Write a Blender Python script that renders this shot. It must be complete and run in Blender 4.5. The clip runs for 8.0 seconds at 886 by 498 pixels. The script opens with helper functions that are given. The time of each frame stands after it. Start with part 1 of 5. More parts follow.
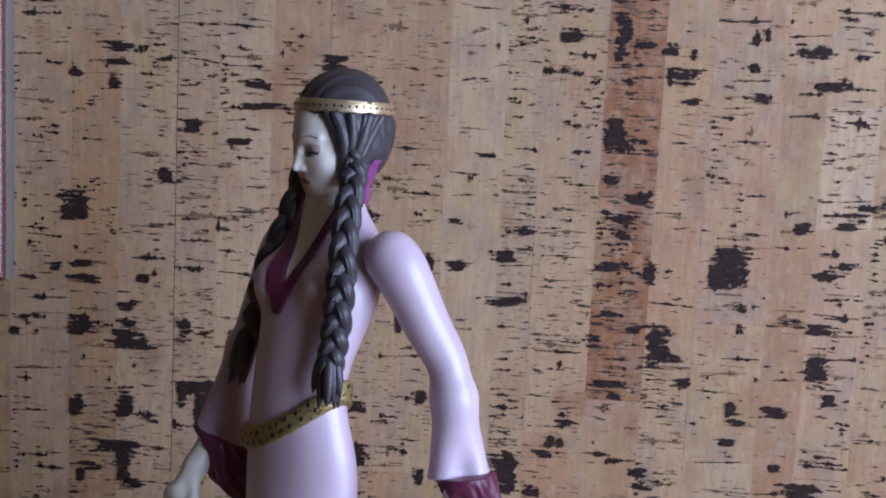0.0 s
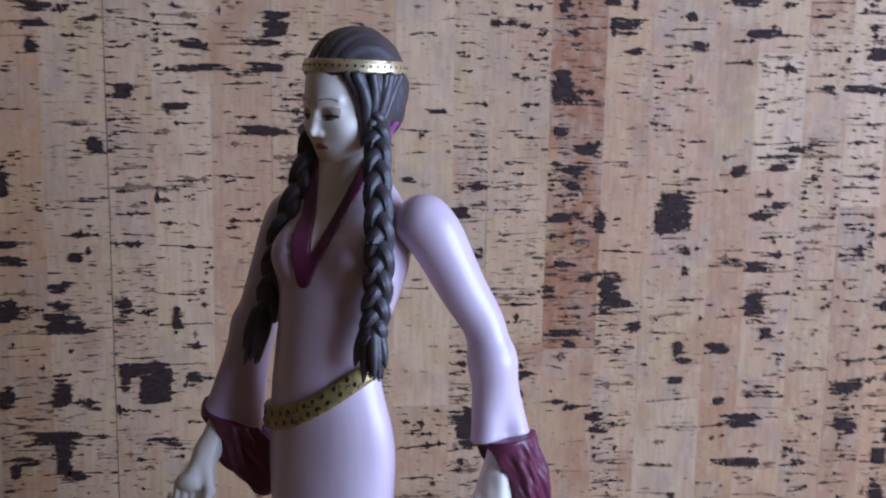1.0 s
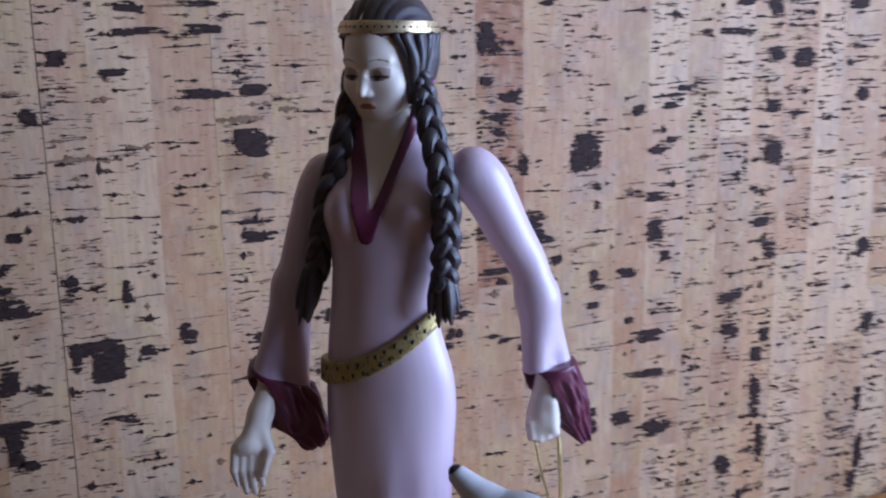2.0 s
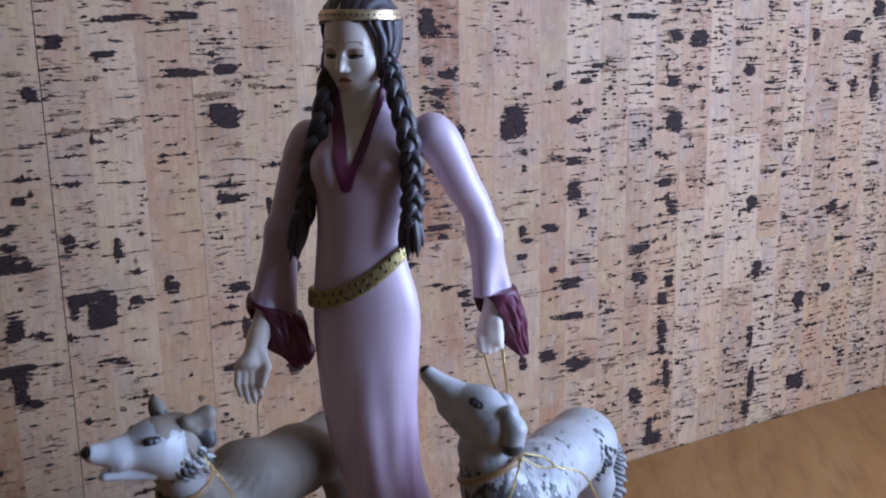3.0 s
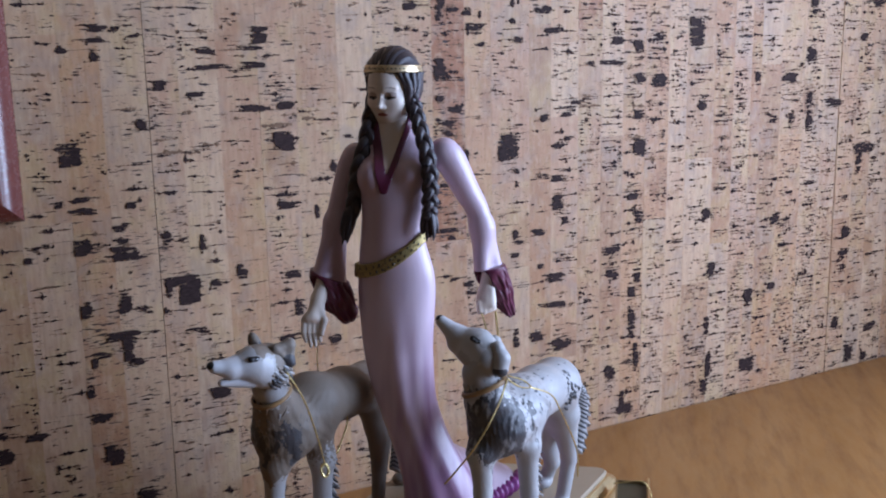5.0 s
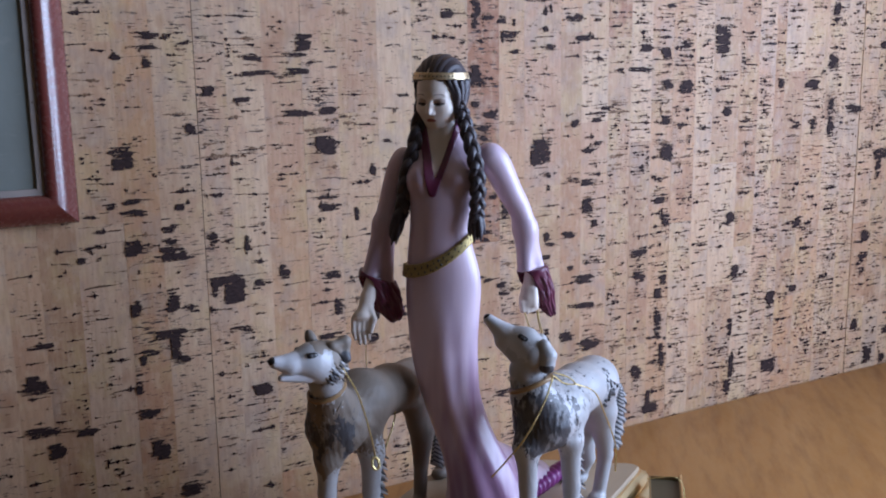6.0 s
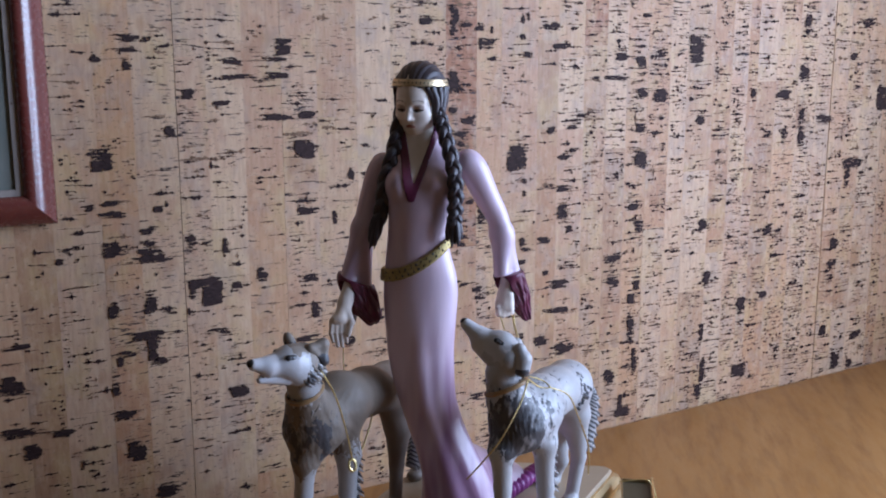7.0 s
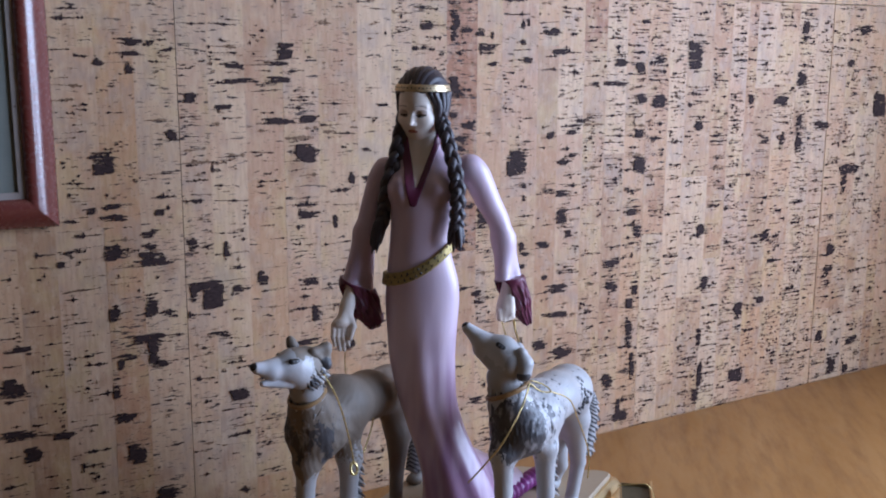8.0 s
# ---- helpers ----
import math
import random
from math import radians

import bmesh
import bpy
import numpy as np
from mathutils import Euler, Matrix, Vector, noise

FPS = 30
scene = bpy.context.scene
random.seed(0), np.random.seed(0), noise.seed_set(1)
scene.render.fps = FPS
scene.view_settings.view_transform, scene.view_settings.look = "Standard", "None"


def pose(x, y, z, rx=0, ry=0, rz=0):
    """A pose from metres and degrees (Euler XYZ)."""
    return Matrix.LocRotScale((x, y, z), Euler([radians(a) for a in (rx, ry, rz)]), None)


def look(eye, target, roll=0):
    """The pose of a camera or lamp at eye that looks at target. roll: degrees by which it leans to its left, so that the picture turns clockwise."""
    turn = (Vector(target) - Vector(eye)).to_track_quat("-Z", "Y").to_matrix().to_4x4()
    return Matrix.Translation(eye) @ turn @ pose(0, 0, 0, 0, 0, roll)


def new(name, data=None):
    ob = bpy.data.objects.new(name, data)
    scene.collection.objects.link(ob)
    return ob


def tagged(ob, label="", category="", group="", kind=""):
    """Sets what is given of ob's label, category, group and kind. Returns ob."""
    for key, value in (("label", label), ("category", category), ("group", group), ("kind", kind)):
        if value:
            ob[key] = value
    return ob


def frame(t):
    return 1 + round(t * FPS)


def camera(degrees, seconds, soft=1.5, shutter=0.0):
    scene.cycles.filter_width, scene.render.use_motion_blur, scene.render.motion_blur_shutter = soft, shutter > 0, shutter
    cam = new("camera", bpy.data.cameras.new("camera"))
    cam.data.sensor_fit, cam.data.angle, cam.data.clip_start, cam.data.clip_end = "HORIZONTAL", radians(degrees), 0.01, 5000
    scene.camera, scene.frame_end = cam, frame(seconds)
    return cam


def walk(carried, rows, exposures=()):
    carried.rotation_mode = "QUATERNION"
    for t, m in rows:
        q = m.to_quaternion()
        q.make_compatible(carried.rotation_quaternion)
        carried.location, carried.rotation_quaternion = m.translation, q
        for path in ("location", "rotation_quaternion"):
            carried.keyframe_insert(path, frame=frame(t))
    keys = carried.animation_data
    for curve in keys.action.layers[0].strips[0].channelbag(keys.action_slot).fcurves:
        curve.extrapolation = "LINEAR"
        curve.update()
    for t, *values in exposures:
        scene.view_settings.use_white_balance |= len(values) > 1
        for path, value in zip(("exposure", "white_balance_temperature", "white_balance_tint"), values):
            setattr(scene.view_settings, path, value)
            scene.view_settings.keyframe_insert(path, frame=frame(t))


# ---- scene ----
cam = camera(47.6, 8.0, soft=2.0, shutter=0.5)
PATH = [
    (0, (-0.104, -0.463, 0.289), (-0.189, 1.521, 0.058), 2.8),
    (0.3, (-0.110, -0.464, 0.289), (-0.141, 1.523, 0.068), 2.7),
    (0.5, (-0.121, -0.463, 0.287), (-0.081, 1.522, 0.04), 2.3),
    (0.8, (-0.148, -0.458, 0.288), (0.024, 1.514, -0.003), 2.1),
    (1, (-0.167, -0.453, 0.289), (0.113, 1.502, -0.024), 1.0),
    (1.3, (-0.194, -0.445, 0.291), (0.243, 1.472, -0.074), 0.8),
    (1.5, (-0.213, -0.441, 0.292), (0.308, 1.449, -0.104), 0.2),
    (2, (-0.259, -0.446, 0.292), (0.496, 1.359, -0.12), -1.0),
    (2.2, (-0.274, -0.456, 0.293), (0.568, 1.31, -0.124), -0.7),
    (3.3, (-0.317, -0.533, 0.294), (0.586, 1.192, -0.158), -1.1),
    (3.5, (-0.329, -0.556, 0.295), (0.558, 1.176, -0.164), -1.3),
    (4, (-0.353, -0.596, 0.299), (0.548, 1.131, -0.156), -1.0),
    (4.2, (-0.359, -0.61, 0.301), (0.552, 1.115, -0.139), -1.3),
    (5.3, (-0.384, -0.639, 0.305), (0.508, 1.11, -0.076), -1.0),
    (5.5, (-0.392, -0.637, 0.306), (0.504, 1.11, -0.074), -1.1),
    (6, (-0.405, -0.643, 0.307), (0.489, 1.105, -0.074), -0.9),
    (6.5, (-0.409, -0.648, 0.308), (0.523, 1.081, -0.07), -0.4),
    (7, (-0.41, -0.648, 0.309), (0.531, 1.077, -0.066), -0.1),
    (7.5, (-0.414, -0.648, 0.309), (0.53, 1.076, -0.064), 0.1),
    (8, (-0.415, -0.648, 0.31), (0.537, 1.072, -0.058), 0.2),
]
walk(cam, [(t, look(eye, target, roll)) for t, eye, target, roll in PATH],
     [(0, -0.33, 6600, 15), (1.5, -0.15, 6000, 15), (2.2, -0.10, 6000, 15), (4, -0.10, 6150, 15), (5.5, -0.05, 6500, 15), (8, 0.0, 6500, 15)])

# ---- world and light ----
world = bpy.data.worlds.new("world")
scene.world = world
world.use_nodes = True
_wn = world.node_tree.nodes
_sky = _wn.new("ShaderNodeTexSky")
_sky.sky_type, _sky.sun_disc = "NISHITA", False
_sky.sun_elevation, _sky.sun_rotation = radians(40), radians(200)
world.node_tree.links.new(_sky.outputs[0], _wn["Background"].inputs[0])
_wn["Background"].inputs[1].default_value = 0.10

WALL_R = 0.575         # inner face of the wall with the window
WIN = (-1.18, -0.29, 0.06, 0.77)  # y from, y to, z from, z to
lamp = bpy.data.lights.new("window_light", "AREA")
lamp.shape, lamp.size, lamp.size_y = "RECTANGLE", WIN[1] - WIN[0], WIN[3] - WIN[2]
lamp.energy, lamp.color = 29.5, (0.505, 0.68, 1.0)
lamp_ob = new("window_light", lamp)
lamp_ob.matrix_world = look((WALL_R + 0.04, (WIN[0] + WIN[1]) / 2, (WIN[2] + WIN[3]) / 2), (-2, (WIN[0] + WIN[1]) / 2, (WIN[2] + WIN[3]) / 2))


# ---- materials ----
def material(name):
    m = bpy.data.materials.new(name)
    m.use_nodes = True
    return m, m.node_tree.nodes, m.node_tree.links, m.node_tree.nodes["Principled BSDF"]


def node(ns, kind, **sets):
    n = ns.new(kind)
    for key, value in sets.items():
        if key in n.inputs:
            n.inputs[key].default_value = value
    return n


def ramp(ns, stops):
    n = ns.new("ShaderNodeValToRGB")
    els = n.color_ramp.elements
    els[0].position, els[0].color = stops[0][0], (*stops[0][1], 1)
    els[1].position, els[1].color = stops[1][0], (*stops[1][1], 1)
    for p, c in stops[2:]:
        e = els.new(p)
        e.color = (*c, 1)
    return n


def mix(ns, ls, fac, a, b, blend="MIX"):
    n = ns.new("ShaderNodeMix")
    n.data_type, n.blend_type = "RGBA", blend
    for sock, v in ((n.inputs[0], fac), (n.inputs[6], a), (n.inputs[7], b)):
        if isinstance(v, (int, float)):
            sock.default_value = v
        elif isinstance(v, tuple):
            sock.default_value = (*v, 1)
        else:
            ls.new(v, sock)
    return n.outputs[2]


def calc(ns, ls, op, a, b=0.0, c=0.0):
    n = ns.new("ShaderNodeMath")
    n.operation = op
    for sock, v in zip(n.inputs, (a, b, c)):
        if isinstance(v, (int, float)):
            sock.default_value = v
        else:
            ls.new(v, sock)
    return n.outputs[0]


def stretched(ns, ls, coord, scale):
    n = ns.new("ShaderNodeMapping")
    n.inputs["Scale"].default_value = scale
    ls.new(coord, n.inputs[0])
    return n.outputs[0]


def noise_of(ns, ls, coord, scale, detail=3.0, rough=0.55):
    n = node(ns, "ShaderNodeTexNoise", Scale=scale, Detail=detail, Roughness=rough)
    ls.new(coord, n.inputs["Vector"])
    return n.outputs["Fac"]


def bumped(ns, ls, bsdf, height, strength, distance):
    n = node(ns, "ShaderNodeBump", Strength=strength, Distance=distance)
    ls.new(height, n.inputs["Height"])
    ls.new(n.outputs[0], bsdf.inputs["Normal"])


def painted(name, colour, colour2, rough=0.4, scale=60.0, fleck=None, bump=0.15, metal=0.0, coat=0.0, soft=0.06):
    """Painted or glazed surface: two tones in soft clouds, fine grain, optional flecks."""
    m, ns, ls, b = material(name)
    co = ns.new("ShaderNodeTexCoord").outputs["Object"]
    cloud = noise_of(ns, ls, co, scale, 3)
    grain = noise_of(ns, ls, co, scale * 12, 2)
    col = mix(ns, ls, cloud, colour, colour2)
    if fleck:
        f = ramp(ns, [(fleck[1], (0, 0, 0)), (fleck[1] + soft, (1, 1, 1))])
        ls.new(noise_of(ns, ls, stretched(ns, ls, co, fleck[3]), fleck[2], 3, 0.6), f.inputs[0])
        col = mix(ns, ls, f.outputs[0], col, fleck[0])
    ls.new(col, b.inputs["Base Color"])
    r = calc(ns, ls, "MULTIPLY_ADD", grain, 0.15, rough - 0.07)
    ls.new(r, b.inputs["Roughness"])
    b.inputs["Metallic"].default_value = metal
    b.inputs["Coat Weight"].default_value = coat
    b.inputs["Coat Roughness"].default_value = 0.3
    bumped(ns, ls, b, grain, bump, 0.0004)
    return m


def gown_material():
    """Pearly lilac glaze with purple brushed down the folds of the skirt."""
    m, ns, ls, b = material("lilac_pearl")
    co = ns.new("ShaderNodeTexCoord").outputs["Object"]
    col = mix(ns, ls, noise_of(ns, ls, co, 40, 3), (0.62, 0.465, 0.545), (0.70, 0.545, 0.62))
    z = ns.new("ShaderNodeSeparateXYZ")
    ls.new(co, z.inputs[0])
    low = ramp(ns, [(0.11, (1, 1, 1)), (0.20, (0.55, 0.55, 0.55)), (0.26, (0.24, 0.24, 0.24))])
    ls.new(z.outputs[2], low.inputs[0])
    brush = ramp(ns, [(0.40, (0, 0, 0)), (0.62, (1, 1, 1))])
    ls.new(noise_of(ns, ls, stretched(ns, ls, co, (1, 1, 0.16)), 48, 3, 0.5), brush.inputs[0])
    col = mix(ns, ls, calc(ns, ls, "MULTIPLY", brush.outputs[0], low.outputs[0]), col, (0.30, 0.155, 0.25))
    ls.new(col, b.inputs["Base Color"])
    grain = noise_of(ns, ls, co, 480, 2)
    ls.new(calc(ns, ls, "MULTIPLY_ADD", grain, 0.14, 0.36), b.inputs["Roughness"])
    b.inputs["Coat Weight"].default_value = 0.4
    b.inputs["Coat Roughness"].default_value = 0.24
    bumped(ns, ls, b, grain, 0.05, 0.0004)
    return m


def cork_material(name="cork_veneer", rusty=False):
    m, ns, ls, b = material(name)
    geo = ns.new("ShaderNodeNewGeometry").outputs["Position"]
    info = ns.new("ShaderNodeObjectInfo")
    rnd = info.outputs["Random"]
    shift = ns.new("ShaderNodeCombineXYZ")
    ls.new(calc(ns, ls, "MULTIPLY", rnd, 37.0), shift.inputs[0])
    ls.new(calc(ns, ls, "MULTIPLY", rnd, 11.0), shift.inputs[2])
    add = ns.new("ShaderNodeVectorMath")
    ls.new(geo, add.inputs[0])
    ls.new(shift.outputs[0], add.inputs[1])
    co = add.outputs[0]
    tone = ramp(ns, [(0.0, (0.42, 0.235, 0.13)), (0.15, (0.70, 0.47, 0.30)), (0.3, (0.50, 0.29, 0.165)), (0.45, (0.74, 0.53, 0.36)), (0.6, (0.57, 0.33, 0.205)), (0.75, (0.66, 0.49, 0.35)), (0.9, (0.60, 0.335, 0.175)), (1.0, (0.42, 0.205, 0.11))])
    ls.new(rnd, tone.inputs[0])
    body = mix(ns, ls, 0.85, tone.outputs[0], (0.37, 0.15, 0.07)) if rusty else tone.outputs[0]
    cloud = noise_of(ns, ls, stretched(ns, ls, co, (1.0, 1.0, 0.6)), 70, 5, 0.62)
    col = mix(ns, ls, calc(ns, ls, "MULTIPLY", cloud, 0.5), body, (0.44, 0.21, 0.11) if rusty else (0.59, 0.40, 0.255))
    # pinkish, straw-coloured and grey blotches
    for at, scale, tint, most in ((3.1, 34, (0.53, 0.29, 0.18), 0.5), (7.7, 42, (0.60, 0.43, 0.22), 0.55), (12.3, 55, (0.44, 0.34, 0.28), 0.5), (19.1, 160, (0.68, 0.50, 0.34), 0.4)):
        move = ns.new("ShaderNodeVectorMath")
        ls.new(co, move.inputs[0])
        move.inputs[1].default_value = (at, at, at)
        r = ramp(ns, [(0.50, (0, 0, 0)), (0.66, (1, 1, 1))])
        ls.new(noise_of(ns, ls, stretched(ns, ls, move.outputs[0], (1, 1, 0.7)), scale, 3, 0.6), r.inputs[0])
        col = mix(ns, ls, calc(ns, ls, "MULTIPLY", r.outputs[0], most), col, tint)
    fibre = noise_of(ns, ls, stretched(ns, ls, co, (4.0, 1.0, 0.5)), 110, 4, 0.65)
    fr = ramp(ns, [(0.32, (0.70, 0.62, 0.55)), (0.58, (1, 1, 1))])
    ls.new(fibre, fr.inputs[0])
    col = mix(ns, ls, 0.5, col, fr.outputs[0], "MULTIPLY")
    speck = ramp(ns, [(0.62, (0, 0, 0)), (0.68, (1, 1, 1))])
    ls.new(noise_of(ns, ls, stretched(ns, ls, co, (1.0, 1.0, 1.6)), 300, 3, 0.6), speck.inputs[0])
    col = mix(ns, ls, calc(ns, ls, "MULTIPLY", speck.outputs[0], 0.4), col, (0.26, 0.14, 0.085))
    # rusty patches
    rust = ramp(ns, [(0.58, (0, 0, 0)), (0.70, (1, 1, 1))])
    ls.new(noise_of(ns, ls, stretched(ns, ls, co, (1, 1, 0.7)), 26, 3), rust.inputs[0])
    col = mix(ns, ls, calc(ns, ls, "MULTIPLY", rust.outputs[0], 0.6), col, (0.36, 0.17, 0.085))
    col = mix(ns, ls, 1.0, col, (0.91, 0.85, 0.785), "MULTIPLY")
    # dark lenticels, long across the strip and thin
    many = noise_of(ns, ls, stretched(ns, ls, co, (1, 1, 1)), 30, 2)
    gate = calc(ns, ls, "MULTIPLY_ADD", many, 0.16, calc(ns, ls, "MULTIPLY", calc(ns, ls, "FRACT", calc(ns, ls, "MULTIPLY", rnd, 7.31)), 0.07))
    d1 = calc(ns, ls, "ADD", noise_of(ns, ls, stretched(ns, ls, co, (1.0, 1.0, 5.5)), 75, 4, 0.62), gate)
    r1 = ramp(ns, [(0.74, (0, 0, 0)), (0.765, (1, 1, 1))])
    ls.new(d1, r1.inputs[0])
    d2 = calc(ns, ls, "ADD", noise_of(ns, ls, stretched(ns, ls, co, (1.0, 1.0, 9.0)), 120, 3, 0.55), gate)
    r2 = ramp(ns, [(0.76, (0, 0, 0)), (0.785, (1, 1, 1))])
    ls.new(d2, r2.inputs[0])
    dark = calc(ns, ls, "MAXIMUM", r1.outputs[0], calc(ns, ls, "MULTIPLY", r2.outputs[0], 0.75))
    col = mix(ns, ls, dark, col, (0.05, 0.027, 0.022))
    ls.new(col, b.inputs["Base Color"])
    b.inputs["Roughness"].default_value = 0.55
    b.inputs["Specular IOR Level"].default_value = 0.35
    h = calc(ns, ls, "SUBTRACT", calc(ns, ls, "MULTIPLY", fibre, 0.3), dark)
    bumped(ns, ls, b, h, 0.4, 0.0005)
    return m


def bark_material(name="dark_bark", low=(0.018, 0.009, 0.008), high=(0.058, 0.031, 0.027)):
    m, ns, ls, b = material(name)
    co = ns.new("ShaderNodeNewGeometry").outputs["Position"]
    n = noise_of(ns, ls, stretched(ns, ls, co, (1, 1, 2.5)), 260, 4, 0.65)
    c = ramp(ns, [(0.3, low), (0.7, high)])
    ls.new(n, c.inputs[0])
    ls.new(c.outputs[0], b.inputs["Base Color"])
    b.inputs["Roughness"].default_value = 0.75
    b.inputs["Specular IOR Level"].default_value = 0.2
    bumped(ns, ls, b, n, 0.4, 0.0006)
    return m


def wood_material():
    m, ns, ls, b = material("maple_laminate")
    turn = ns.new("ShaderNodeMapping")  # grain runs askew to the sideboard's edge
    turn.inputs["Rotation"].default_value = (0, 0, radians(36))
    ls.new(ns.new("ShaderNodeTexCoord").outputs["Object"], turn.inputs[0])
    co = turn.outputs[0]
    g = noise_of(ns, ls, stretched(ns, ls, co, (3.0, 0.8, 1.0)), 6, 3, 0.5)
    c = ramp(ns, [(0.3, (0.32, 0.140, 0.036)), (0.5, (0.37, 0.168, 0.048)), (0.75, (0.41, 0.198, 0.064))])
    ls.new(g, c.inputs[0])
    patch = ramp(ns, [(0.46, (0, 0, 0)), (0.70, (1, 1, 1))])
    ls.new(noise_of(ns, ls, stretched(ns, ls, co, (1.5, 0.30, 1)), 46, 4, 0.6), patch.inputs[0])
    col = mix(ns, ls, calc(ns, ls, "MULTIPLY", patch.outputs[0], 0.75), c.outputs[0], (0.23, 0.090, 0.026))
    cell = ramp(ns, [(0.36, (0, 0, 0)), (0.66, (1, 1, 1))])
    ls.new(noise_of(ns, ls, stretched(ns, ls, co, (1.3, 0.4, 1)), 110, 3, 0.6), cell.inputs[0])
    col = mix(ns, ls, calc(ns, ls, "MULTIPLY", cell.outputs[0], 0.24), col, (0.44, 0.25, 0.11))
    pore = ramp(ns, [(0.66, (1, 1, 1)), (0.72, (0.72, 0.62, 0.5))])
    ls.new(noise_of(ns, ls, stretched(ns, ls, co, (2.0, 0.7, 1)), 210, 2), pore.inputs[0])
    col = mix(ns, ls, 0.10, col, pore.outputs[0], "MULTIPLY")
    ls.new(col, b.inputs["Base Color"])
    b.inputs["Roughness"].default_value = 0.44
    b.inputs["Specular IOR Level"].default_value = 0.35
    bumped(ns, ls, b, g, 0.05, 0.0005)
    return m


def glass_material():
    m, ns, ls, b = material("window_glass")
    b.inputs["Base Color"].default_value = (0.95, 0.97, 0.97, 1)
    b.inputs["Roughness"].default_value = 0.02
    b.inputs["Transmission Weight"].default_value = 1.0
    b.inputs["IOR"].default_value = 1.45
    return m


BROWN_BARK = bark_material("brown_bark", (0.15, 0.08, 0.045), (0.30, 0.18, 0.11))
RED_CORK = cork_material("rusty_cork_veneer", True)
CORK, BARK, WOOD, GLASS = cork_material(), bark_material(), wood_material(), glass_material()
# plaster and ceiling carry a tan tint that warms the light they bounce
PLASTER = painted("warm_bounce_plaster", (0.56, 0.39, 0.22), (0.51, 0.35, 0.20), 0.8, 4)
CEILING = painted("warm_bounce_ceiling", (0.62, 0.46, 0.28), (0.57, 0.42, 0.26), 0.8, 6)
# unseen west and south walls, made dark brown to limit bounced light
BROWN_WALL = painted("low_bounce_brown", (0.125, 0.082, 0.048), (0.155, 0.104, 0.063), 0.8, 12)
CARPET = painted("brown_carpet", (0.11, 0.08, 0.06), (0.15, 0.11, 0.08), 0.95, 30)
LILAC = gown_material()
MAROON = painted("maroon_paint", (0.095, 0.012, 0.034), (0.145, 0.024, 0.062), 0.36, 120)
MAGENTA = painted("magenta_paint", (0.22, 0.035, 0.17), (0.29, 0.06, 0.23), 0.35, 90)
SKIN = painted("ivory_bisque", (0.86, 0.755, 0.665), (0.82, 0.71, 0.63), 0.42, 50, bump=0.04)
ROSE = painted("rose_paint", (0.36, 0.13, 0.11), (0.42, 0.17, 0.14), 0.4, 90)
LIDS = painted("brown_paint", (0.30, 0.22, 0.18), (0.36, 0.27, 0.23), 0.5, 90)
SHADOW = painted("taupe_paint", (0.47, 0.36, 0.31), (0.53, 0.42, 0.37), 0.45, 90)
LASH = painted("dark_brown_paint", (0.035, 0.022, 0.018), (0.06, 0.04, 0.03), 0.4, 90)
WHITES = painted("grey_white_eye_paint", (0.24, 0.20, 0.18), (0.30, 0.26, 0.24), 0.35, 90)
HAIR = painted("dark_hair_glaze", (0.038, 0.029, 0.033), (0.066, 0.051, 0.056), 0.42, 120, bump=0.3)
GOLD = painted("gold_paint", (0.66, 0.50, 0.30), (0.74, 0.58, 0.36), 0.38, 140, fleck=((0.20, 0.13, 0.07), 0.60, 900, (1, 1, 1)), metal=0.85, bump=0.15)
BELT = painted("pierced_gold", (0.34, 0.25, 0.09), (0.46, 0.35, 0.15), 0.42, 140, fleck=((0.14, 0.10, 0.04), 0.56, 700, (1, 1, 1)), metal=0.6, bump=0.5)
BRASS = painted("polished_brass", (0.78, 0.58, 0.30), (0.86, 0.68, 0.40), 0.32, 80, metal=1.0)
FUR = painted("light_grey_glaze", (0.36, 0.35, 0.345), (0.46, 0.45, 0.45), 0.42, 70, bump=0.25)
FUR_BROWN = painted("brown_grey_glaze", (0.18, 0.141, 0.108), (0.245, 0.197, 0.158), 0.56, 55, bump=0.3)
FUR_DARK = painted("dark_fur_glaze", (0.035, 0.033, 0.037), (0.10, 0.095, 0.10), 0.45, 150, bump=0.5)
FUR_CHEST = painted("brushed_dark_fur_glaze", (0.035, 0.033, 0.036), (0.09, 0.085, 0.09), 0.42, 120, fleck=((0.32, 0.31, 0.31), 0.53, 210, (1, 1, 0.45)), bump=0.4, soft=0.14)
FUR_SPOT = painted("spotted_fur_glaze", (0.42, 0.41, 0.41), (0.48, 0.47, 0.47), 0.42, 70, fleck=((0.06, 0.06, 0.065), 0.585, 300, (1, 1, 0.5)), bump=0.3, soft=0.04)
FUR_WHITE = painted("white_fur_glaze", (0.50, 0.49, 0.50), (0.60, 0.59, 0.60), 0.42, 60)
BLACK = painted("black_glaze", (0.012, 0.011, 0.012), (0.02, 0.018, 0.018), 0.3, 60)
TAN = painted("tan_leather", (0.30, 0.17, 0.07), (0.36, 0.22, 0.10), 0.5, 120)
CREAM = painted("cream_base", (0.34, 0.25, 0.165), (0.40, 0.30, 0.20), 0.45, 40)
CHERRY = painted("cherry_lacquer", (0.15, 0.036, 0.027), (0.19, 0.048, 0.037), 0.26, 25, bump=0.03, coat=0.6)
CHERRY.node_tree.nodes["Principled BSDF"].inputs["Coat Roughness"].default_value = 0.16
KHAKI = painted("dark_brass", (0.30, 0.21, 0.10), (0.42, 0.30, 0.15), 0.35, 60, metal=0.8)
EYE_GREY = painted("grey_eye_glaze", (0.13, 0.13, 0.135), (0.18, 0.18, 0.19), 0.25, 60)
